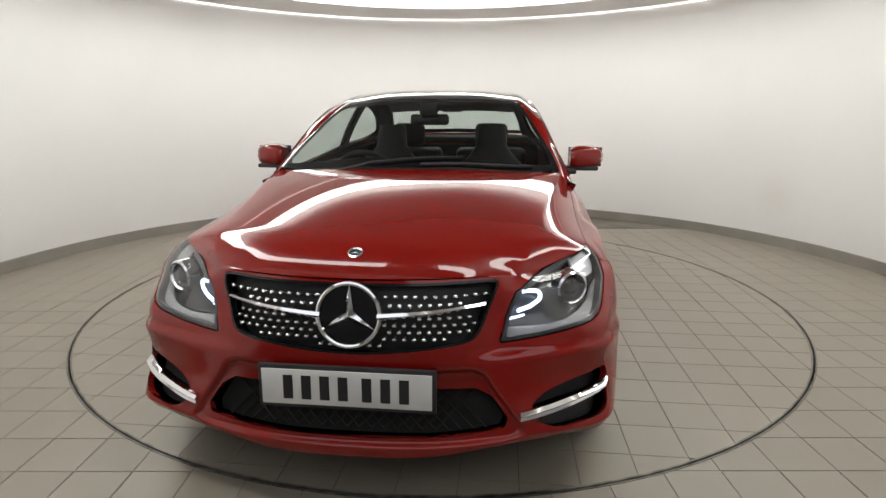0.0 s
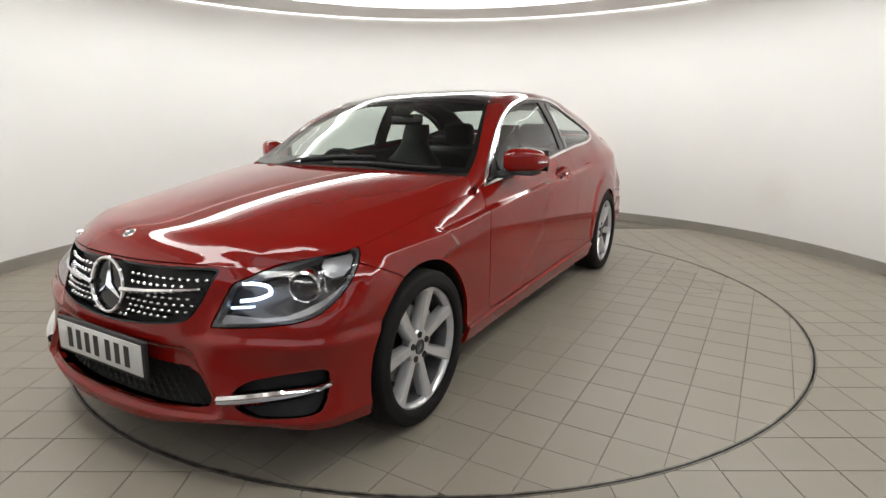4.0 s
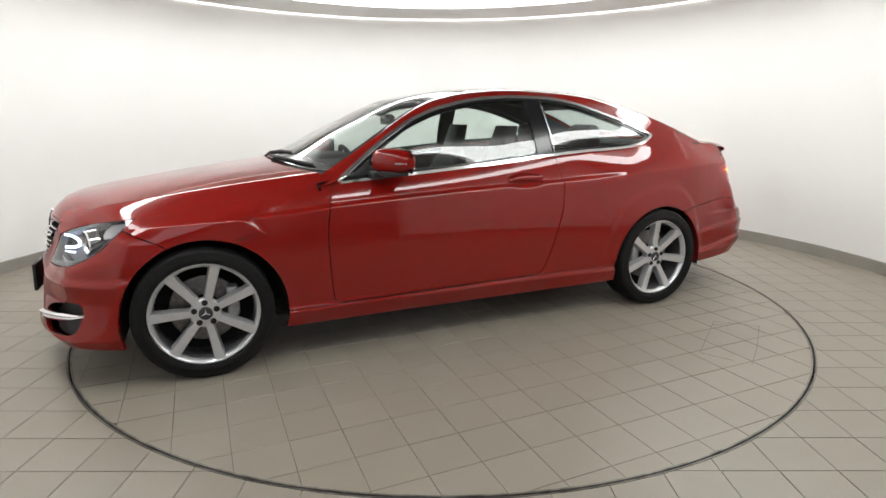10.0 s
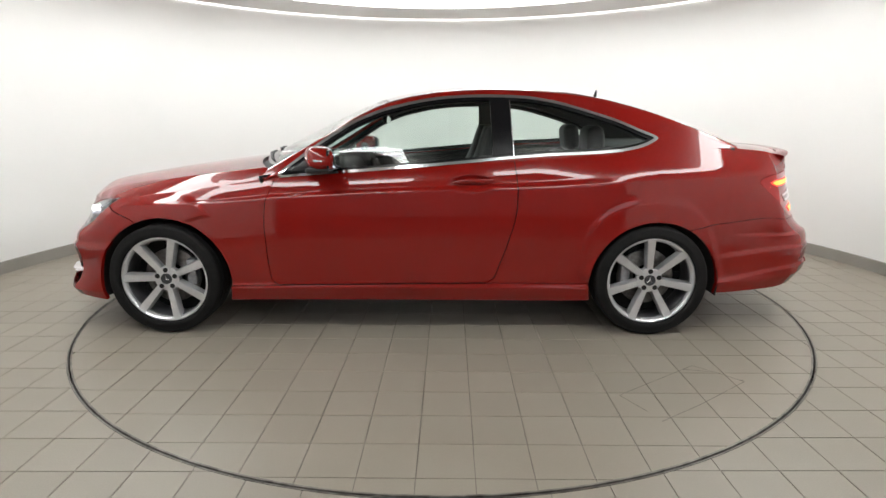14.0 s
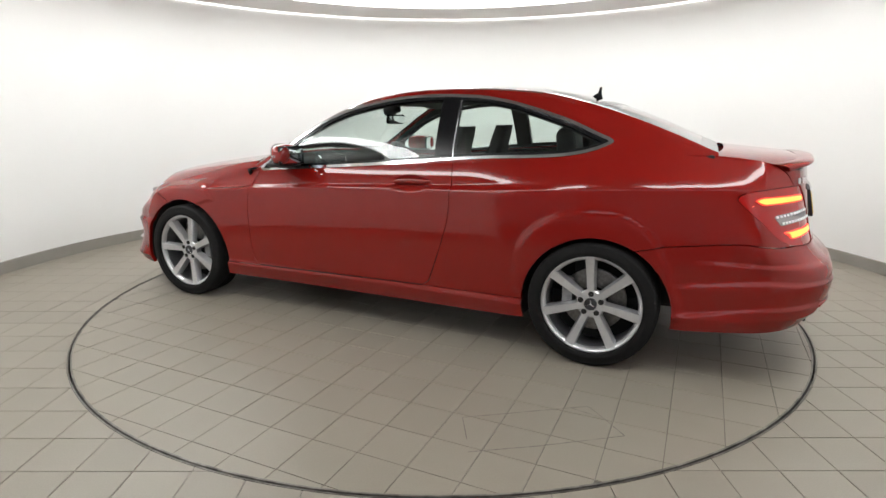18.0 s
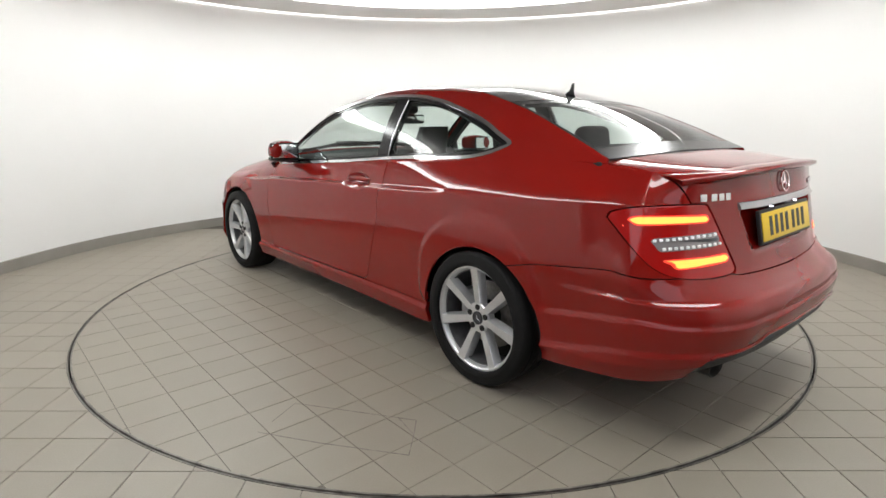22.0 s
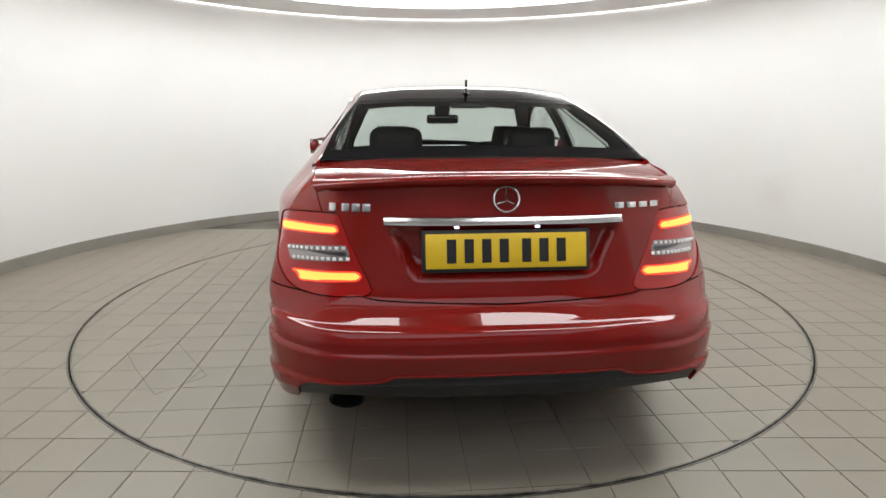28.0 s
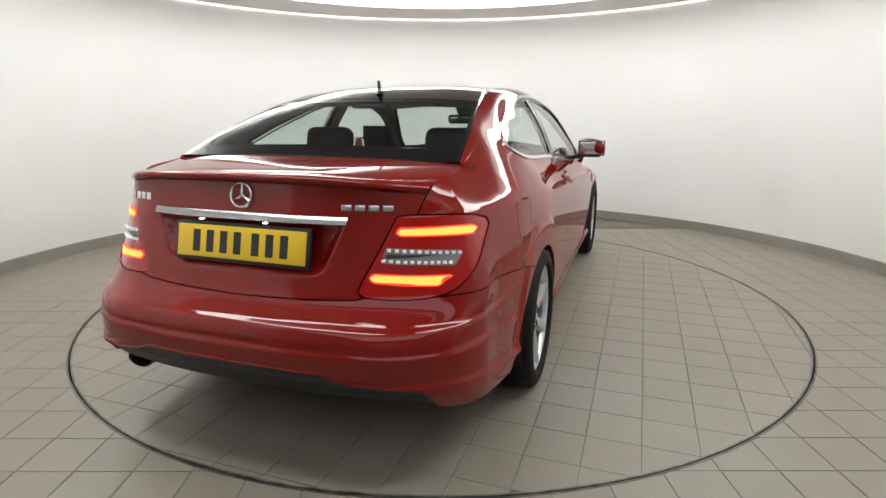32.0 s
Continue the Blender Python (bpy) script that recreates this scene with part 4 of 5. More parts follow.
def rear_header(r):
    return -1.262 - 0.05 * (1 - np.minimum(np.abs(r[:, 1]) / 0.55, 1) ** 2) - r[:, 0]


screen = cut(cut(top_part, lambda r: header(r) + 0.003), lambda r: r[:, 0] - 0.945 + 0.19 * (r[:, 1] / 0.72) ** 2)
roof = cut(cut(top_part, lambda r: header(r) - 0.003, 1), lambda r: rear_header(r) + 0.003)
back = cut(top_part, lambda r: rear_header(r) - 0.003, 1)
border = lambda r: 4.07 - r[:, 7]
screen_clear = cut(cut(screen, border), lambda r: header(r) + 0.05)
screen_low = lambda r: r[:, 0] - (0.86 - 0.10 * (r[:, 1] / 0.6) ** 2)
screen_clear = cut(screen_clear, screen_low)
frit_side = cut(screen, border, 1)
frit_top = cut(cut(screen, border), lambda r: header(r) + 0.05, 1)
frit_low = cut(cut(cut(screen, border), lambda r: header(r) + 0.05), screen_low, 1)
windscreen = part("windscreen", both(pushed(screen_clear, -0.001)), GLASS_SCREEN, car, "clear sloping windscreen")
for flip in (False, True):
    part("screen_border", swap(frit_side) if flip else frit_side, GLOSS_BLACK, windscreen)
part("screen_band", both(joined(frit_top)), GLOSS_BLACK, windscreen)
part("screen_foot", both(joined(frit_low)), GLOSS_BLACK, windscreen)
roof_front = cut(roof, lambda r: -0.47 - r[:, 0])
roof_back = cut(roof, lambda r: r[:, 0] + 0.476)
part("roof_panel", both(roof_front), ROOF_GLASS, car, "black glass roof panel", thick=0.006)
part("roof_panel", both(roof_back), ROOF_GLASS, car, "black glass roof panel", thick=0.006)
back_clear = cut(cut(back, border), lambda r: rear_header(r) - 0.055, 1)
back_clear = cut(back_clear, lambda r: -1.80 - r[:, 0])
rear_window = part("rear_window", both(pushed(back_clear, -0.001)), GLASS_REAR, car, "dark tinted rear window")
back_frame = joined(cut(back, border, 1), cut(cut(back, border), lambda r: rear_header(r) - 0.055), cut(cut(back, border), lambda r: -1.80 - r[:, 0], 1))
part("rear_window_border", both(back_frame), GLOSS_BLACK, rear_window)

part("high_brake_light", block(0.03, 0.17, 0.018, 0.004, (-1.34, 0, 1.272), (0, 12, 0)), LAMP_DARK, rear_window, "dark high brake light behind the glass")

# lining behind pillars and roof
lining = joined(pushed(pillars, -0.02), pushed(b_pillar, -0.03), pushed(dark_edge, -0.028))
part("pillar_lining", both(lining), CABIN, car, "dark pillar trim")
waist_lining = cut(cut(cut(HULL, lambda r: 4.9 - r[:, 7]), lambda r: r[:, 0] - 0.78), lambda r: -1.86 - r[:, 0])
for flip in (False, True):
    part("waist_lining", swap(pushed(waist_lining, -0.021)) if flip else pushed(waist_lining, -0.021), CABIN, car, "dark inner trim below the side windows")
part("headlining", both(pushed(roof, -0.035)), GREY_CLOTH, car, "dark grey roof lining")

# ---- underbody and wheel housings ----
under = block(3.0, 1.30, 0.10, 0.02, (0.0, 0, 0.24))
block(0.62, 1.0, 0.16, 0.03, (-1.85, 0, 0.33), bm=under)
block(0.60, 1.0, 0.10, 0.03, (1.70, 0, 0.27), bm=under)
part("underbody", under, DARK, car, "black underbody")
for x, r, z in ARCHES:
    for s in (1, -1):
        bm = bmesh.new()
        rings = []
        for y in (0.862, 0.45):
            rings.append([bm.verts.new((x + (r + 0.004) * math.cos(radians(a)), s * y, z + (r + 0.004) * math.sin(radians(a)))) for a in range(-14, 195, 6)])
        for k in range(len(rings[0]) - 1):
            bm.faces.new((rings[0][k], rings[0][k + 1], rings[1][k + 1], rings[1][k]))
        bm.faces.new(rings[1])
        part("wheel_housing", bm, DARK, car, "black wheel arch liner")

# ---- wheels ----
SPOKES = 7


def wheel(x, s, turn):
    """An alloy wheel with its tyre and brake; s is the side of the car."""
    barrel = spun([(0.236, -0.10), (0.232, -0.06), (0.222, 0.02), (0.224, 0.066), (0.2395, 0.072), (0.2395, -0.10)], 72, closed=True)
    bm = spun([(0.2265, 0.069), (0.228, 0.078), (0.2335, 0.088), (0.2405, 0.0935), (0.2475, 0.0925), (0.2495, 0.086), (0.247, 0.074), (0.2405, 0.069)], 96, closed=True)
    # hub and spokes
    spun([(0.070, 0.030), (0.072, 0.066), (0.066, 0.072), (0.034, 0.074), (0.033, 0.070), (1e-4, 0.070)], 48, bm=bm)
    arms = []
    for k in range(SPOKES):
        arm = bmesh.new()
        arms.append(arm)
        a = 2 * math.pi * k / SPOKES + turn
        ca, sa = math.cos(a), math.sin(a)
        rings = []
        for r, half, face, back in ((0.045, 0.0155, 0.072, 0.03), (0.075, 0.0162, 0.0735, 0.03), (0.15, 0.0188, 0.081, 0.035), (0.215, 0.0215, 0.0885, 0.045), (0.238, 0.0235, 0.0915, 0.06)):
            ring = []
            for t, d in ((-half - 0.006, back), (-half - 0.003, face - 0.008), (-half + 0.001, face), (half - 0.001, face), (half + 0.003, face - 0.008), (half + 0.006, back)):
                ring.append(arm.verts.new((r * ca - t * sa, d, r * sa + t * ca)))
            rings.append(ring)
        for p, q in zip(rings, rings[1:]):
            for j in range(6):
                arm.faces.new((p[j], p[(j + 1) % 6], q[(j + 1) % 6], q[j]))
    place = pose(x, s * WHEEL_Y, WHEEL_R, 0, 0, 0 if s > 0 else 180)
    rim = part("wheel", bm, ALLOY, car, "silver seven-spoke alloy wheel")
    rim.matrix_basis = place
    part("wheel_barrel", barrel, BARREL, rim)
    for arm in arms:
        part("spoke", arm, ALLOY, rim)
    tyre = spun([(0.242, -0.095), (0.246, -0.108), (0.262, -0.113), (0.288, -0.112), (0.308, -0.104), (0.316, -0.09), (0.3175, -0.055), (0.3145, -0.053), (0.3145, -0.047), (0.318, -0.045), (0.318, -0.004), (0.3145, -0.003),
                 (0.3145, 0.003), (0.318, 0.004), (0.318, 0.045), (0.3145, 0.047), (0.3145, 0.053), (0.3175, 0.055), (0.316, 0.09), (0.308, 0.104), (0.300, 0.1085), (0.297, 0.1085), (0.288, 0.112), (0.276, 0.1125), (0.274, 0.1135), (0.262, 0.113), (0.252, 0.109), (0.248, 0.100), (0.2465, 0.085), (0.242, 0.08)], 96)
    part("tyre", tyre, RUBBER, rim, "black low-profile tyre")
    part("brake_disc", spun([(0.155, -0.01), (0.16, -0.012), (0.16, -0.034), (0.155, -0.036), (0.07, -0.036), (0.07, -0.01)], 64, closed=True), CAST, rim, "grey steel brake disc")
    fx = 1 if x > 0 else -1
    cal = block(0.055, 0.075, 0.15, 0.012, (-0.128 * fx * s, -0.005, 0.03), (0, 0, 0))
    part("brake_caliper", cal, CALIPER, rim, "grey brake caliper")
    back = spun([(0.236, -0.09), (1e-4, -0.09)], 48)
    part("wheel_backing", back, DARK, rim)
    for k in range(5):
        a = 2 * math.pi * k / 5 + 1.57
        part("wheel_bolt", spun([(0.0138, 0.06), (0.0138, 0.0768), (0.0122, 0.0772), (0.0108, 0.0755), (1e-4, 0.0755)], 16, at=(0.052 * math.cos(a), 0, 0.052 * math.sin(a))), GAP, rim, "dark recessed wheel bolt")
    cap = spun([(0.031, 0.070), (0.031, 0.0765), (0.028, 0.0785), (0.026, 0.0775), (1e-4, 0.0775)], 40)
    part("centre_cap", cap, LAMP_DARK, rim, "dark wheel cap with a silver emblem")
    star = three_point(0.026, 0.004)
    bmesh.ops.transform(star, matrix=pose(0, 0.0785, 0, 90, 0, 180), verts=star.verts)
    part("emblem", star, SATIN, rim)
    return rim


def three_point(r, h, ring=0.0):
    """A three-armed emblem in the x-y plane, one arm along +y, raised along +z; with a ring round it if given."""
    bm = bmesh.new()
    tip = bm.verts.new((0, 0, h))
    outer = []
    for k in range(6):
        a = math.pi / 2 + k * math.pi / 3
        rr = r if k % 2 == 0 else r * 0.16
        outer.append(bm.verts.new((rr * math.cos(a), rr * math.sin(a), 0)))
    for k in range(6):
        bm.faces.new((outer[k], outer[(k + 1) % 6], tip))
    bm.faces.new(outer[::-1])
    if ring:
        tube([(r * math.cos(2 * math.pi * k / 40), r * math.sin(2 * math.pi * k / 40), h * 0.4) for k in range(40)], ring, 8, bm=bm, closed=True)
    return bm


wheel(AXLE, 1, 0.03)
wheel(-AXLE, 1, 0.62)
wheel(AXLE, -1, 0.5)
wheel(-AXLE, -1, 0.1)


# ---- places on the body ----
def skin(rows, keys, point, out):
    """The body's surface near a point given in two coordinates: the third one and the normal."""
    d = (rows[:, keys[0]] - point[0]) ** 2 + (rows[:, keys[1]] - point[1]) ** 2
    near = np.argsort(d)[:14]
    w = np.exp(-d[near] / (d[near[6]] + 1e-6))[:, None]
    a = np.c_[rows[near][:, keys[0]] - point[0], rows[near][:, keys[1]] - point[1], np.ones(14)]
    sol = np.linalg.lstsq(np.r_[a * w, np.diag((0.01, 0.01, 0))], np.r_[rows[near][:, out] * w[:, 0], 0, 0, 0], rcond=None)[0]
    n = (rows[near][:, 3:6] * w).sum(axis=0)
    return float(sol[2]), Vector(n / np.linalg.norm(n))


FRONT = HULL.rows[HULL.rows[:, 0] > 1.6]
REAR = HULL.rows[HULL.rows[:, 0] < -1.9]
FLANKS = HULL.rows[(np.abs(HULL.rows[:, 0]) < 2.0) & (HULL.rows[:, 1] > 0.6)]


def front_at(y, z):
    x, n = skin(FRONT, (1, 2), (abs(y), z), 0)
    return Vector((x, y, z)), Vector((n.x, n.y if y >= 0 else -n.y, n.z))


def rear_at(y, z):
    x, n = skin(REAR, (1, 2), (abs(y), z), 0)
    return Vector((x, y, z)), Vector((n.x, n.y if y >= 0 else -n.y, n.z))


def side_at(x, z, s=1):
    y, n = skin(FLANKS, (0, 2), (x, z), 1)
    return Vector((x, s * y, z)), Vector((n.x, s * n.y, n.z))


def facing(p, n, up=(0, 0, 1)):
    """A pose at p with its z axis along n and its y axis as far up as it goes."""
    z = Vector(n).normalized()
    y = (Vector(up) - z * z.dot(Vector(up))).normalized()
    x = y.cross(z)
    return Matrix.Translation(p) @ Matrix((x, y, z)).transposed().to_4x4()


def moved(bm, m):
    bmesh.ops.transform(bm, matrix=m, verts=bm.verts)
    return bm


# ---- grille ----
grille = part("grille", both(pushed(grille_hole, -0.045)), BLACK_TRIM, car, "black grille with rows of small silver studs", thick=-0.045)
part("grille_frame", both(pushed(cut(grille_hole, on_nose(GRILLE, of_y, -0.007), 1), -0.001)), GLOSS_BLACK, grille, "gloss black grille frame", thick=0.02)


def blade_z(y):
    return 0.640 + 0.024 * (abs(y) - 0.1) / 0.3


def stud_mesh():
    bm = bmesh.new()
    rings = []
    for q, z in ((1.0, 0.0), (0.8, 0.004), (0.35, 0.0065)):
        rings.append([bm.verts.new((0.0084 * q * math.cos(a), 0.0060 * q * math.sin(a), z)) for a in [k * math.pi / 4 for k in range(8)]])
    for a, b in zip(rings, rings[1:]):
        for k in range(8):
            bm.faces.new((a[k], a[(k + 1) % 8], b[(k + 1) % 8], b[k]))
    bm.faces.new(rings[-1])
    me = bpy.data.meshes.new("stud")
    bm.to_mesh(me)
    bm.free()
    me.polygons.foreach_set("use_smooth", [True] * len(me.polygons))
    me.materials.append(SATIN)
    return me


STUD = stud_mesh()
slats = bmesh.new()
for row in range(9):
    z = 0.548 + row * 0.0212
    for col in range(-14, 15):
        y = (col + (0.5 if row % 2 else 0)) * 0.0305
        if abs(z - blade_z(y)) < 0.016 or math.hypot(y, z - 0.641) < 0.108:
            continue
        if signed(np.array([y]), np.array([z]), GRILLE)[0] > -0.021:
            continue
        p, n = front_at(y, z)
        ob = new("stud", STUD)
        ob.parent = grille
        ob.matrix_basis = facing(p - n * 0.014, (1, 0.25 * y, 0.08))
        tube([p - n * 0.014, p - n * 0.046], 0.0035, 5, bm=slats)
tagged(part("stud_stem", slats, BLACK_TRIM, grille), kind="stuff")
for s in (1, -1):
    pts, bm = [], bmesh.new()
    rings = []
    for k in range(9):
        y = s * (0.088 + 0.318 * k / 8)
        z = blade_z(y)
        p, n = front_at(y, z)
        h = 0.013 - 0.006 * k / 8
        ring = [bm.verts.new(p + n * a + Vector((0, 0, b))) for a, b in ((-0.02, -h), (0.002, -h * 0.9), (0.010, -0.001), (0.004, h * 0.8), (-0.02, h))]
        rings.append(ring)
    for a, b in zip(rings, rings[1:]):
        for j in range(5):
            bm.faces.new((a[j], a[(j + 1) % 5], b[(j + 1) % 5], b[j]))
    bm.faces.new(rings[0])
    bm.faces.new(rings[-1])
    part("grille_blade", bm, CHROME, grille, "silver grille blade")
p, n = front_at(0, 0.641)
back = disc_cap(0.096, 0, 48, "Z")
star_pose = facing(Vector((2.098, 0, 0.641)), (1, 0, 0.16))
part("emblem_plate", moved(back, star_pose), GLOSS_BLACK, grille)
part("emblem", moved(three_point(0.096, 0.013, 0.0075), star_pose @ pose(0, 0, 0.004)), CHROME, grille, "large chrome ring emblem with three arms")
badge_pose = facing(Vector((2.003, 0, 0.809)), (0.45, 0, 0.89))
badge = spun([(0.024, 0.0), (0.024, 0.0035), (0.021, 0.0045), (0.0185, 0.0035), (0.0185, 0.002), (1e-4, 0.002)], 40, "Z")
badge = part("bonnet_badge", moved(badge, badge_pose), SATIN, car, "small round silver badge on the bonnet")
part("badge_field", moved(disc_cap(0.0184, 0.0028, 32, "Z"), badge_pose), LAMP_DARK, badge)
part("badge_star", moved(three_point(0.017, 0.002), badge_pose @ pose(0, 0, 0.0032)), SATIN, badge)

# ---- front bumper openings ----
intake = part("lower_intake", both(pushed(intake_hole, -0.05)), DARK, car, "black mesh lower air intake", thick=-0.05)
mesh_bars = bmesh.new()
for k in range(-26, 27):
    for lean in (1, -1):
        a = Vector((2.125, k * 0.04 - 0.06 * lean, 0.27))
        b = Vector((2.125, k * 0.04 + 0.06 * lean, 0.39))
        if abs(a.y) < 0.45 and abs(b.y) < 0.41:
            drop = lambda v: Vector((front_at(v.y, v.z)[0].x - 0.042, v.y, v.z))
            tube([drop(a), drop((a + b) / 2), drop(b)], 0.0035, 5, bm=mesh_bars)
tagged(part("intake_mesh", mesh_bars, DARK, intake), kind="stuff")
for flip in (False, True):
    side = swap if flip else (lambda q: q)
    s = -1 if flip else 1
    fog = part("side_intake", side(pushed(fog_hole, -0.05)), BLACK_TRIM, car, "black side air intake", thick=-0.05)
    rings, bm = [], bmesh.new()
    for k in range(13):
        f = k / 12
        y = 0.522 + (0.822 - 0.522) * f
        z = 0.322 + 0.026 * f + 0.016 * f * f
        q, n = front_at(y, z)
        h = 0.010 + 0.010 * math.sin(math.pi * min(1, 0.25 + f * 0.75))
        c = Vector((q.x, s * y, z))
        n = Vector((n.x, s * n.y, 0)).normalized()
        out = 0.012 if k < 12 else -0.004
        ring = [bm.verts.new(c + n * (a + out) + Vector((0, 0, b))) for a, b in ((-0.03, -h), (-0.004, -h), (0.004, -h * 0.4), (0.001, h * 0.1), (0.006, h * 0.5), (-0.004, h), (-0.03, h))]
        rings.append(ring)
    for a, b in zip(rings, rings[1:]):
        for j in range(7):
            bm.faces.new((a[j], a[(j + 1) % 7], b[(j + 1) % 7], b[j]))
    bm.faces.new(rings[0])
    bm.faces.new(rings[-1])
    part("intake_blade", bm, CHROME, fog, "chrome blade across the side intake")

# ---- number plates: bars stand for the characters ----
def number_plate(name, m, mat, label):
    """A plate in its own x-y plane, facing +z."""
    holder = block(0.545, 0.136, 0.016, 0.004, (0, 0, -0.009))
    p = part(name, moved(holder, m), BLACK_TRIM, car, label)
    part("plate_face", moved(block(0.52, 0.111, 0.004, 0.001, (0, 0, 0.0012)), m), mat, p)
    for k in range(7):
        x = -0.178 + k * 0.0565 + (0.016 if k > 3 else 0)
        bar = block(0.030, 0.076, 0.001, 0, (x, 0, 0.0036))
        part("dark_bar", moved(bar, m), INK, p)
    return p


number_plate("front_number_plate", facing(Vector((2.168, 0, 0.430)), (1, 0, 0.04)), PLATE_WHITE, "white front number plate in a black holder")
number_plate("rear_number_plate", facing(Vector((-2.330, 0, 0.806)), (-0.978, 0, 0.21)), PLATE_YELLOW, "yellow rear number plate in a black holder")

# ---- boot trim ----
bm = bmesh.new()
rings = []
for k in range(21):
    y = -0.39 + 0.78 * k / 20
    q, n = rear_at(y, 0.915)
    x = q.x
    rings.append([bm.verts.new((x + a, y, z)) for a, z in ((0.03, 0.884), (-0.010, 0.884), (-0.020, 0.888), (-0.009, 0.909), (-0.004, 0.912), (0.03, 0.912))])
for a, b in zip(rings, rings[1:]):
    for j in range(6):
        bm.faces.new((a[j], a[(j + 1) % 6], b[(j + 1) % 6], b[j]))
bm.faces.new(rings[0])
bm.faces.new(rings[-1])
part("boot_strip", bm, BRUSHED, boot, "chrome strip over the rear number plate")
for y in (-0.10, 0.16):
    part("plate_light", block(0.010, 0.014, 0.004, 0.001, (-2.318, y, 0.8805)), PLATE_LAMP, boot, "small white number plate light")
q, n = rear_at(0, 0.966)
part("boot_emblem", moved(three_point(0.041, 0.006, 0.0035), facing(q + n * 0.006, n)), CHROME, boot, "chrome ring emblem with three arms")
for y0, y1, z, count, h in ((0.568, 0.432, 0.938, 4, 0.026), (-0.365, -0.540, 0.939, 4, 0.019)):
    for k in range(count):
        f0, f1 = k / count, (k + 0.78) / count
        if h > 0.02 and k > 0:
            f0, f1 = f0 + 0.06, f1 + 0.06
        y = y0 + (y1 - y0) * (f0 + f1) / 2
        q, n = rear_at(y, z)
        part("silver_bar", moved(block(abs(y1 - y0) * (f1 - f0), h, 0.004, 0.001), facing(q + n * 0.002, n)), SATIN, boot)
aerial_base = spun([(0.001, 0.022), (0.016, 0.016), (0.028, 0.008), (0.034, 0.0)], 24, "Z")
moved(aerial_base, Matrix.Diagonal((1.5, 0.8, 1, 1)))
fin = plate([(0.045, 0.0), (0.012, 0.016), (-0.022, 0.030), (-0.038, 0.062), (-0.048, 0.062), (-0.042, 0.02), (-0.045, 0.0)], 0.010)
moved(fin, pose(0, -0.005, 0.004, 90, 0, 0))
pour(fin, aerial_base)
part("aerial", moved(aerial_base, pose(-1.19, 0, 1.324, 0, 8, 0)), GLOSS_BLACK, car, "black shark-fin roof aerial")

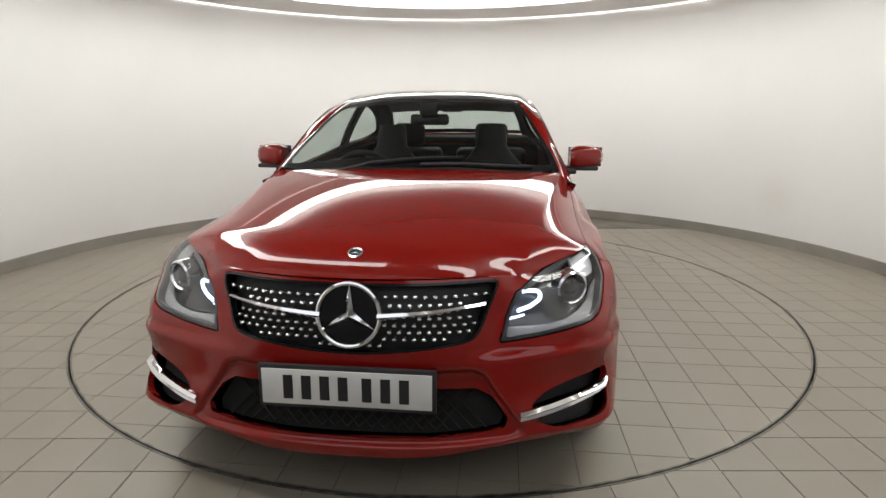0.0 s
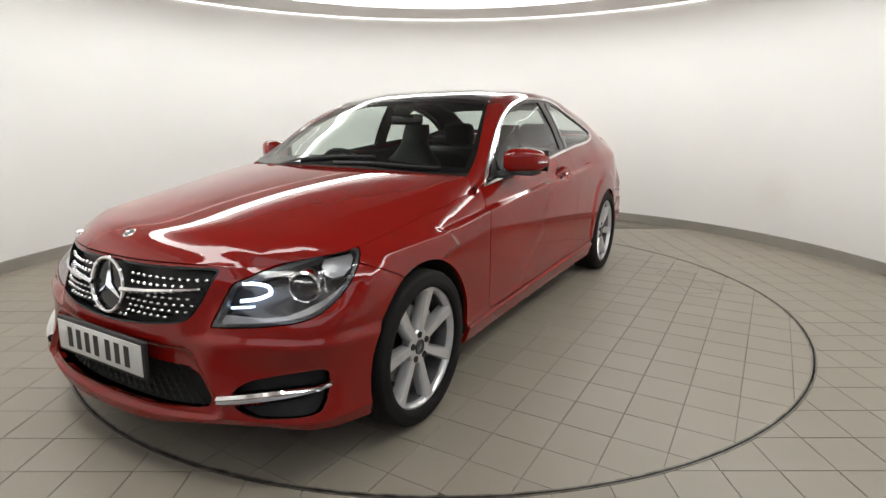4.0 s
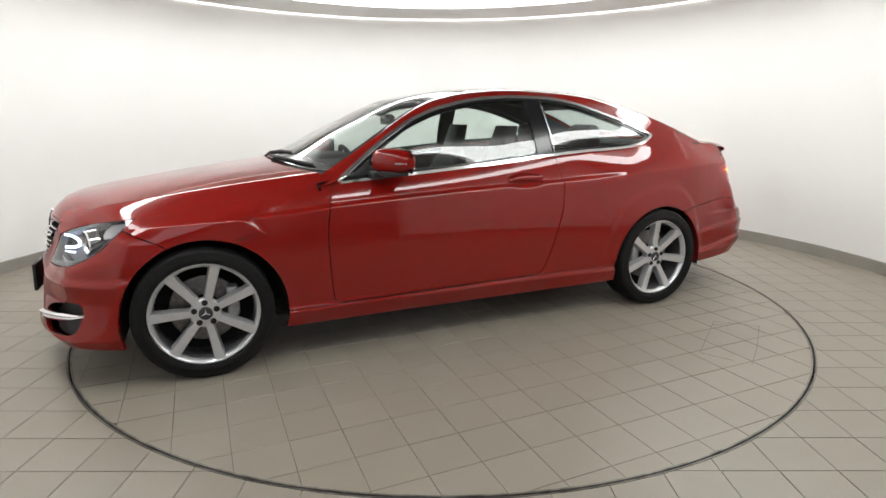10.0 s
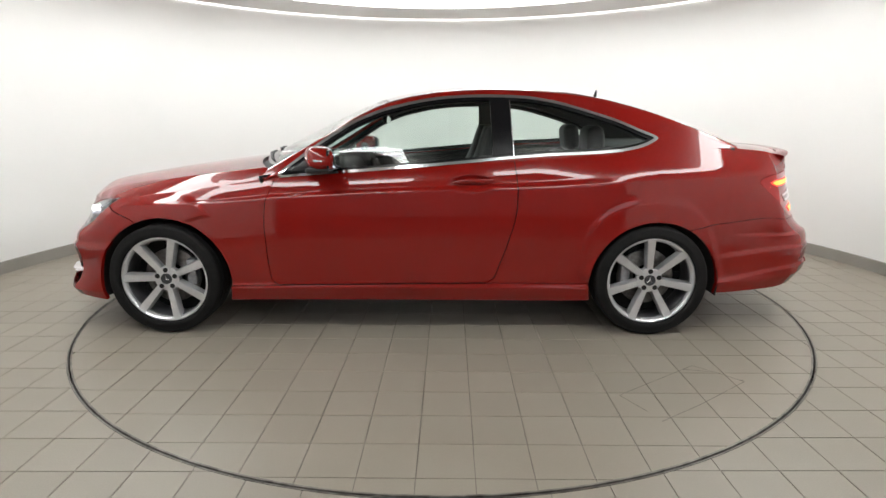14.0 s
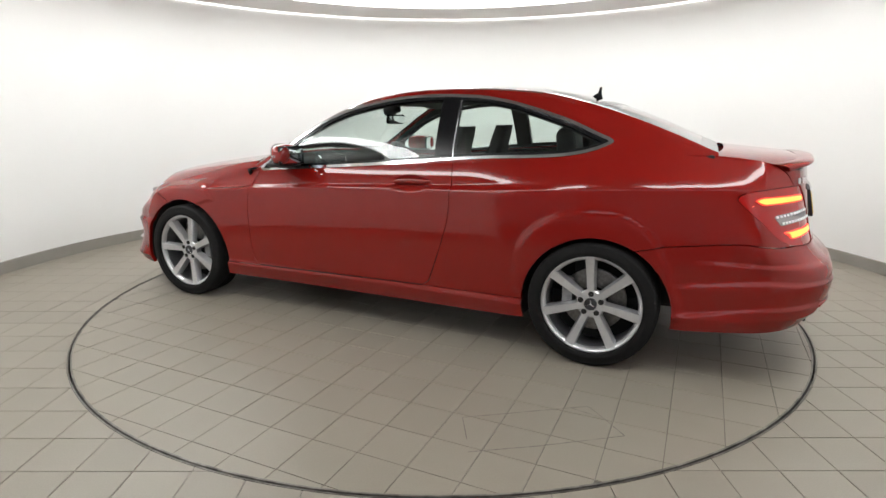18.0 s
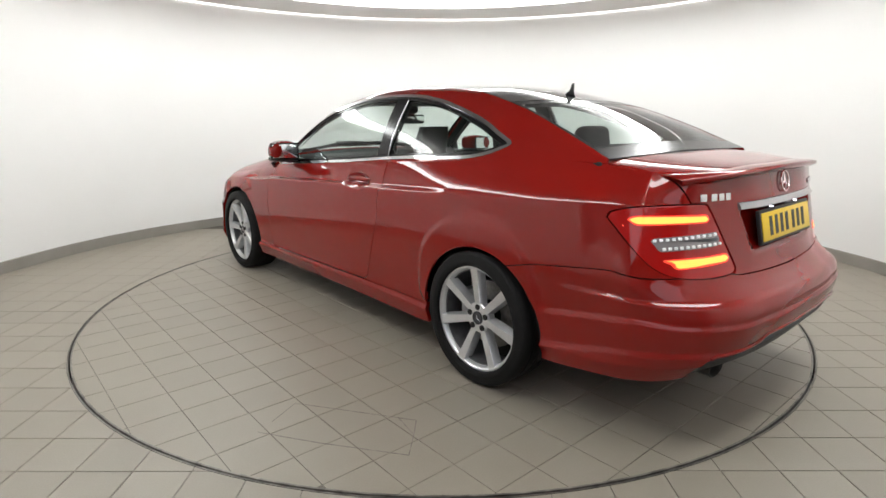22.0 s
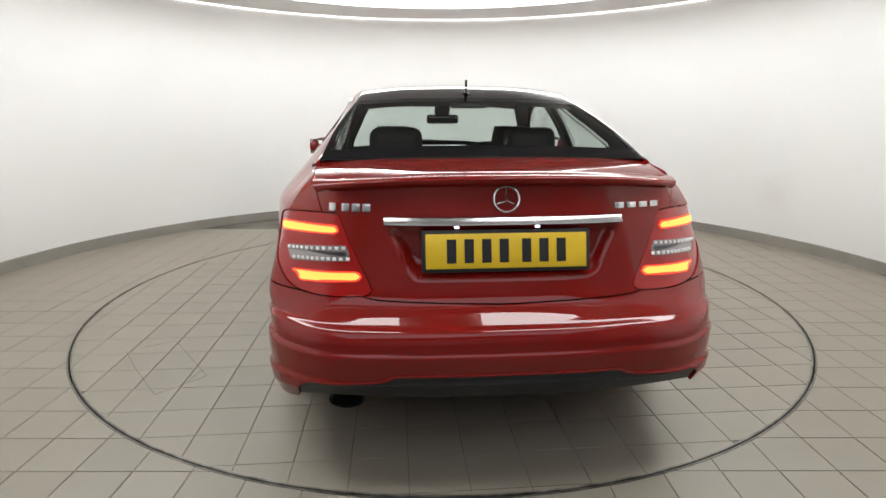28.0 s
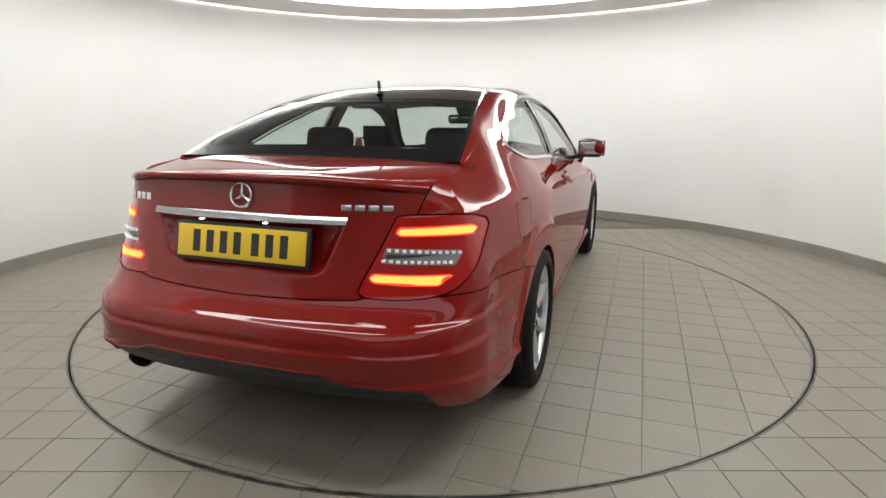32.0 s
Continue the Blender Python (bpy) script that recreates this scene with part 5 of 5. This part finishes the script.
# ---- lamps ----
for flip in (False, True):
    side = swap if flip else (lambda q: q)
    s = -1 if flip else 1
    lamp = part("headlight", side(pushed(head_lens, -0.078)), LAMP_BOWL, car, "lit headlight with a silver bowl behind clear glass", thick=-0.072)
    part("headlight_glass", side(pushed(head_lens, -0.001)), LENS, lamp, "clear headlight cover")
    low_band = [(-1.125, 0.545), (-1.108, 0.592), (-0.92, 0.592), (-0.72, 0.655), (-0.655, 0.70), (-0.60, 0.70), (-0.75, 0.58), (-0.9, 0.54)]
    part("headlight_reflector", side(pushed(cut(head_lens, on_nose(outline(low_band, 1), front_turn, -0.001)), -0.030)), STEEL_GREY, lamp, "silver lower reflector", thick=0.012)
    part("headlight_rim", side(pushed(cut(head_lens, on_nose(HEADLIGHT, front_turn, -0.012), 1), -0.003)), LAMP_DARK, lamp, thick=0.03)
    turn_sig = [(-0.70, 0.785), (-0.63, 0.775), (-0.66, 0.71), (-0.74, 0.70), (-0.76, 0.75)]
    part("indicator_reflector", side(pushed(cut(head_lens, on_nose(outline(turn_sig, 1), front_turn, -0.001)), -0.022)), STEEL_GREY, lamp, "silver indicator reflector", thick=0.012)
    inner = [(-1.10, 0.60), (-1.03, 0.682), (-0.93, 0.718), (-0.86, 0.735), (-0.86, 0.61), (-0.93, 0.598)]
    part("lamp_bezel", side(pushed(cut(head_lens, on_nose(outline(inner, 1), front_turn, -0.001)), -0.060)), LAMP_DARK, lamp, "dark inner bezel", thick=0.0)
    axis = Vector((0.90, 0.42 * s, 0.0)).normalized()
    c = Vector((1.832, 0.686 * s, 0.668))
    barrel = spun([(0.058, -0.03), (0.056, 0.012), (0.050, 0.018), (0.045, 0.012), (0.044, -0.02)], 40, "Z")
    part("projector_ring", moved(barrel, facing(c, axis)), CHROME, lamp, "chrome projector surround")
    eye = spun([(0.042, 0.0), (0.038, 0.012), (0.028, 0.021), (0.014, 0.026), (1e-4, 0.0275)], 32, "Z")
    part("projector_lens", moved(eye, facing(c - axis * 0.012, axis)), ROOF_GLASS, lamp, "dark glassy projector lens")
    pts = glide([(1.985, 0.520 * s, 0.684), (1.945, 0.560 * s, 0.676), (1.925, 0.580 * s, 0.662), (1.922, 0.582 * s, 0.645), (1.940, 0.562 * s, 0.630), (1.992, 0.510 * s, 0.622)], 5)
    pts[:, 0] -= 0.035
    part("daylight_strip", tube([tuple(q) for q in pts], 0.0062, 8), DRL, lamp, "glowing white C-shaped daytime light")
    low = [(1.998, 0.475 * s, 0.596), (1.96, 0.515 * s, 0.594), (1.93, 0.548 * s, 0.594)]
    part("daylight_bar", tube([(x - 0.03, y, z) for x, y, z in low], 0.004, 8), DRL, lamp)

    rear = part("tail_light", side(pushed(tail_lens, -0.004)), RED_LENS, car, "lit red tail light with glowing orange-red bars", thick=0.03)
    for name, quad, mat, lab in (("tail_bar", [(-0.905, 0.866), (-0.95, 0.876), (-1.198, 0.882), (-1.214, 0.851), (-0.94, 0.841)], TAIL_GLOW, "glowing orange-red light bar"),
                                 ("reversing_light", [(-0.985, 0.797), (-1.238, 0.817), (-1.264, 0.768), (-1.025, 0.751)], CLEAR_BAND, "clear silver reversing lamp"),
                                 ("tail_bar", [(-1.030, 0.724), (-1.289, 0.737), (-1.306, 0.705), (-1.09, 0.690)], TAIL_GLOW, "glowing orange-red light bar")):
        bar = part(name, side(pushed(cut(tail_lens, on_tail(np.array(quad), rear_turn)), -0.001)), mat, rear, lab, thick=0.006)
        if mat is TAIL_GLOW:
            part("bar_core", side(pushed(cut(tail_lens, on_tail(np.array(quad), rear_turn, -0.0045)), 0.0005)), TAIL_CORE, bar, "bright orange core of the bar")
    dark_mid = [(-1.06, 0.788), (-1.243, 0.797), (-1.250, 0.782), (-1.075, 0.773)]
    part("lamp_slot", side(pushed(cut(tail_lens, on_tail(np.array(dark_mid), rear_turn)), 0.001)), LAMP_DARK, rear)
    for k in range(11):
        for wz0, wz1 in (((-1.005, 0.790), (-1.232, 0.808)), ((-1.04, 0.761), (-1.252, 0.775))):
            f = k / 10
            w, z = wz0[0] + (wz1[0] - wz0[0]) * f, wz0[1] + (wz1[1] - wz0[1]) * f
            spot = tail_lens.rows[np.argsort((rear_turn(tail_lens.rows) - w) ** 2 + (of_z(tail_lens.rows) - z) ** 2)[:3]]
            turn_gap = w - float(rear_turn(spot).mean())
            n = Vector(spot[:, 3:6].mean(axis=0))
            shift = Vector((-n.y, n.x, 0)).normalized()
            c = Vector(spot[:, :3].mean(axis=0)) + shift * (turn_gap / max(abs(0.7071 * (shift.x + shift.y)), 0.2) * (1 if shift.x + shift.y > 0 else -1))
            c.z = z
            c.y, n.y = c.y * s, n.y * s
            part("reflector_stud", moved(block(0.013, 0.011, 0.005, 0.002), facing(c + n * 0.001, n)), BRIGHT_STUD, rear)
    dot = [(-0.890, 0.852), (-0.912, 0.855), (-0.914, 0.838), (-0.894, 0.836)]
    part("marker_light", side(pushed(cut(tail_lens, on_tail(outline(dot, 1), rear_turn)), 0.001)), MARKER_GLOW, rear, "small bright red marker light")

# ---- door mirrors and handles ----
for s in (1, -1):
    door_ob = bpy.data.objects["door" if s > 0 else "door.001"]
    bm = bmesh.new()
    rings = []
    for k in range(9):
        f = k / 8
        y = 0.815 + 0.19 * f
        x0 = 0.545 - 0.10 * f ** 2.2
        x1 = 0.385 - 0.03 * f
        zt = 1.060 + 0.012 * math.sin(math.pi * f) - 0.022 * f ** 3
        zb = 0.946 + 0.015 * f ** 3
        pinch = 0.80 if k in (0,) else (0.62 if k == 8 else 1.0)
        ring = []
        for j in range(16):
            a = 2 * math.pi * j / 16
            cx, cz = math.copysign(abs(math.cos(a)) ** 0.55, math.cos(a)), math.copysign(abs(math.sin(a)) ** 0.55, math.sin(a))
            mx, mz = (x0 + x1) / 2, (zt + zb) / 2
            front = 1.0 if cx > 0 else 0.92
            ring.append(bm.verts.new((mx + cx * (x0 - x1) / 2 * pinch * front, s * y, mz + cz * (zt - zb) / 2 * pinch)))
        rings.append(ring)
    for a, b in zip(rings, rings[1:]):
        for j in range(16):
            bm.faces.new((a[j], a[(j + 1) % 16], b[(j + 1) % 16], b[j]))
    bm.faces.new(rings[0])
    bm.faces.new(rings[-1])
    mir = part("door_mirror", bm, PAINT, door_ob, "red door mirror with a black foot")
    foot = block(0.125, 0.17, 0.024, 0.009, (0.455, s * 0.885, 0.946))
    block(0.10, 0.12, 0.030, 0.01, (0.50, s * 0.790, 0.932), (0, 0, 0), bm=foot)
    part("mirror_foot", foot, BLACK_TRIM, mir, "black plastic mirror foot")
    part("mirror_glass", block(0.004, 0.166, 0.088, 0.0015, (0.372, s * 0.912, 1.002), (0, 0, -8 * s)), CHROME, mir, "mirror glass")
    part("mirror_rim", block(0.010, 0.186, 0.107, 0.003, (0.377, s * 0.912, 1.002), (0, 0, -8 * s)), GLOSS_BLACK, mir)
    ind = [(0.500, 0.85), (0.492, 0.90), (0.474, 0.95), (0.450, 0.985), (0.405, 1.004)]
    part("mirror_indicator", tube([(x + 0.012, s * y, 0.998) for x, y in ind], 0.0055, 6), CLEAR_BAND, mir, "clear indicator strip")
    pts = []
    for k in range(9):
        f = k / 8
        x, z = -0.262 - 0.225 * f, 0.866 + 0.014 * f
        q, n = side_at(x, z, s)
        pts.append(q + n * (0.004 + 0.022 * math.sin(math.pi * min(max(f, 0.0), 1.0)) ** 0.5))
    part("door_handle", tube(pts, [0.006, 0.011, 0.013, 0.014, 0.014, 0.014, 0.013, 0.011, 0.006], 10, squash=0.55), PAINT, door_ob, "red pull handle")

# ---- lip along the upper edge of the rear insert ----
edge = [(-0.66, 0.389), (-0.64, 0.397), (-0.44, 0.406), (-0.395, 0.412), (-0.355, 0.431), (-0.18, 0.433), (0, 0.433)]
edge = edge + [(-y, z) for y, z in edge[-2::-1]]
lip = []
for (y0, z0), (y1, z1) in zip(edge, edge[1:]):
    for k in range(6):
        q, n = rear_at(y0 + (y1 - y0) * k / 6, z0 + (z1 - z0) * k / 6)
        lip.append(q - n * 0.001)
part("bumper_lip", tube(lip, 0.0065, 8), PAINT, bpy.data.objects["rear_bumper"])

# ---- exhaust and wipers ----
pipe = spun([(0.040, 0.14), (0.042, -0.004), (0.044, -0.010), (0.041, -0.012), (0.037, -0.004), (0.036, 0.12), (1e-4, 0.12)], 40, "X")
moved(pipe, Matrix.Diagonal((1, 1.38, 0.78, 1)))
part("exhaust_pipe", moved(pipe, pose(-2.315, 0.525, 0.306)), material("burnt_steel", (0.055, 0.052, 0.05), 0.35, 0.9), car, "oval dark steel exhaust pipe")


def screen_at(x, y):
    d = (HOUSE.rows[:, 0] - x) ** 2 + (HOUSE.rows[:, 1] - abs(y)) ** 2
    near = np.argsort(d)[:8]
    a = np.c_[HOUSE.rows[near][:, 0] - x, HOUSE.rows[near][:, 1] - abs(y), np.ones(8)]
    return float(np.linalg.lstsq(a, HOUSE.rows[near][:, 2], rcond=None)[0][2])


for pts in ([(0.945, -0.45), (0.915, -0.2), (0.88, 0.05), (0.85, 0.25)], [(0.94, 0.05), (0.905, 0.28), (0.84, 0.48), (0.79, 0.60)]):
    road = [(x, y, screen_at(x, y) + 0.013) for x, y in pts]
    wiper = part("wiper", tube(road, [0.009, 0.007, 0.006, 0.004], 6), BLACK_TRIM, car, "black windscreen wiper")
    part("wiper_blade", tube([(x, y, z - 0.009) for x, y, z in road[1:]], 0.004, 6), RUBBER, wiper)
cowl = bmesh.new()
rings = []
for k in range(17):
    y = -0.72 + 1.44 * k / 16
    x = 0.955 - 0.16 * (y / 0.72) ** 2
    rings.append([cowl.verts.new((x + a, y, z + 0.955 - 0.035 * (y / 0.72) ** 2)) for a, z in ((0.06, -0.03), (0.0, 0.0), (-0.08, 0.012), (-0.10, -0.03))])
for a, b in zip(rings, rings[1:]):
    for j in range(3):
        cowl.faces.new((a[j], a[j + 1], b[j + 1], b[j]))
part("scuttle_panel", cowl, BLACK_TRIM, car, "black plastic panel below the windscreen")

# ---- cabin ----
dash = block(0.42, 1.36, 0.30, 0.07, (0.58, 0, 0.80), steps=4)
block(0.30, 0.44, 0.10, 0.04, (0.50, -0.37, 0.93), bm=dash, steps=3)
block(0.9, 0.22, 0.32, 0.05, (0.05, 0, 0.50), bm=dash)
part("dashboard", dash, CABIN, car, "black dashboard")
for s in (1, -1):
    inner = (lambda a: a) if s > 0 else swap
    part("door_card", inner(pushed(door, -0.05)), CABIN, car, "black inner door panel", thick=-0.04)
    part("side_trim", inner(pushed(cut(quarter, lambda r: -1.75 - r[:, 0]), -0.05)), CABIN, car, "black rear side panel", thick=-0.04)
part("cabin_floor", block(2.6, 1.40, 0.04, 0.0, (-0.35, 0, 0.31)), CABIN, car, "black carpeted cabin floor")
part("bulkhead", block(0.04, 1.36, 0.55, 0.0, (0.80, 0, 0.60)), CABIN, car)
shelf = block(0.66, 1.34, 0.05, 0.015, (-1.54, 0, 1.028))
block(0.05, 1.50, 0.66, 0.01, (-1.30, 0, 0.66), bm=shelf)
part("parcel_shelf", shelf, CABIN, car, "dark rear parcel shelf")


def tapered_seat(x, y, w0, w1, lean, z0, z1, deep):
    """A seat back that narrows upwards into its headrest."""
    bm = bmesh.new()
    rings = []
    for k in range(11):
        f = k / 10
        z = z0 + (z1 - z0) * f
        narrow = min(1.0, max(0.0, (f - 0.55) / 0.25))
        narrow = narrow * narrow * (3 - 2 * narrow)
        w = (w0 * (1 - narrow) + w1 * narrow) / 2
        d = deep * (1 - 0.35 * narrow) / 2
        cap = 1.0 if f < 0.9 else (0.86 if k == 10 else 0.97)
        cx = x - lean * f
        ring = []
        for j in range(16):
            a = 2 * math.pi * j / 16
            px, py = math.copysign(abs(math.cos(a)) ** 0.6, math.cos(a)), math.copysign(abs(math.sin(a)) ** 0.6, math.sin(a))
            ring.append(bm.verts.new((cx + px * d * cap, y + py * w * cap, z)))
        rings.append(ring)
    for a, b in zip(rings, rings[1:]):
        for j in range(16):
            bm.faces.new((a[j], a[(j + 1) % 16], b[(j + 1) % 16], b[j]))
    bm.faces.new(rings[0][::-1])
    bm.faces.new(rings[-1])
    return bm


for y in (0.365, -0.365):
    seat = part("front_seat", tapered_seat(-0.30, y, 0.50, 0.22, 0.20, 0.45, 1.165, 0.16), LEATHER, car, "black leather sports seat with built-in headrest")
    part("seat_cushion", block(0.50, 0.48, 0.16, 0.06, (-0.02, y, 0.45), (0, -6, 0), steps=3), LEATHER, seat)
    back = part("rear_seat", block(0.14, 0.58, 0.56, 0.05, (-1.14, y * 0.95, 0.70), (0, 18, 0), steps=3), LEATHER, car, "black leather rear seat")
    part("seat_cushion", block(0.46, 0.54, 0.16, 0.06, (-0.86, y * 0.95, 0.44), steps=3), LEATHER, back)
    part("headrest", block(0.11, 0.27, 0.19, 0.05, (-1.13, y * 0.95, 1.075), (0, 8, 0), steps=4), LEATHER, back, "black leather headrest")
rimpts = [(0.19 * math.cos(2 * math.pi * k / 40), 0.19 * math.sin(2 * math.pi * k / 40), 0) for k in range(40)]
wheel_pose = pose(0.33, -0.37, 0.845, 0, -66, 0)
steer = part("steering_wheel", moved(tube(rimpts, 0.016, 10, closed=True), wheel_pose), LEATHER, car, "black three-spoke steering wheel")
hub = block(0.13, 0.15, 0.05, 0.02, (0, 0, 0.02), steps=3)
block(0.03, 0.17, 0.02, 0.006, (0.0, 0.11, 0.01), bm=hub)
block(0.03, 0.17, 0.02, 0.006, (0.0, -0.11, 0.01), bm=hub)
block(0.17, 0.03, 0.02, 0.006, (0.10, 0, 0.01), bm=hub)
part("wheel_hub", moved(hub, wheel_pose), CABIN, steer)
cabin_mirror = part("rear_view_mirror", block(0.03, 0.235, 0.065, 0.02, (0.19, 0, 1.205), (0, -6, 0), steps=3), GLOSS_BLACK, car, "black rear-view mirror")
part("mirror_stalk", block(0.10, 0.11, 0.06, 0.02, (0.215, 0, 1.268), (0, 25, 0), steps=3), CABIN, cabin_mirror)
part("mirror_face", block(0.003, 0.215, 0.05, 0.001, (0.1735, 0, 1.2033), (0, -6, 0)), CHROME, cabin_mirror, "mirror glass")

# ---- marks on the turntable ----
TRACE = [(-1.01, 1.596), (-1.404, 1.327), (-1.469, 1.283), (-1.547, 1.357), (-1.643, 1.456), (-1.347, 1.671), (-1.124, 1.815), (-1.088, 1.738)]
for i, j in ((0, 1), (1, 2), (2, 3), (1, 3), (3, 4), (4, 5), (5, 6), (0, 7)):
    a, b = TRACE[i], TRACE[j]
    mid = ((a[0] + b[0]) / 2 + CAR_X, (a[1] + b[1]) / 2 + CAR_Y)
    long = math.hypot(b[0] - a[0], b[1] - a[1])
    turn = math.degrees(math.atan2(b[1] - a[1], b[0] - a[0]))
    part("scuff_mark", block(long, 0.0042, 0.0006, 0, (mid[0], mid[1], 0.0006), (0, 0, turn)), SCUFF, turntable, "thin dark scuff line on the tiles", smooth=False)

# ---- tiles, last ----
lay_tiles(turntable, 0.4990 + CAR_X - PITCH_TILE * 3, 1.158 + CAR_Y - PITCH_TILE * 5, 0.0, R_DISC - 0.013, lambda x, y: math.hypot(x, y), 300)
lay_tiles(floor_bed, -0.887, -2.124, R_DISC + 0.012, R_WALL + 0.02, lambda x, y: y, 300)


# ---- the turntable turns and carries the car ----
def turned(t):
    return TURN_START + TURN_RATE * t


def motions():
    steps = [k * 1.0 for k in range(33)]
    walk(turntable, [(t, pose(0, 0, 0, 0, 0, turned(t))) for t in steps])
    walk(car, [(t, pose(0, 0, 0, 0, 0, turned(t)) @ pose(CAR_X, CAR_Y, 0.0)) for t in steps])


motions()
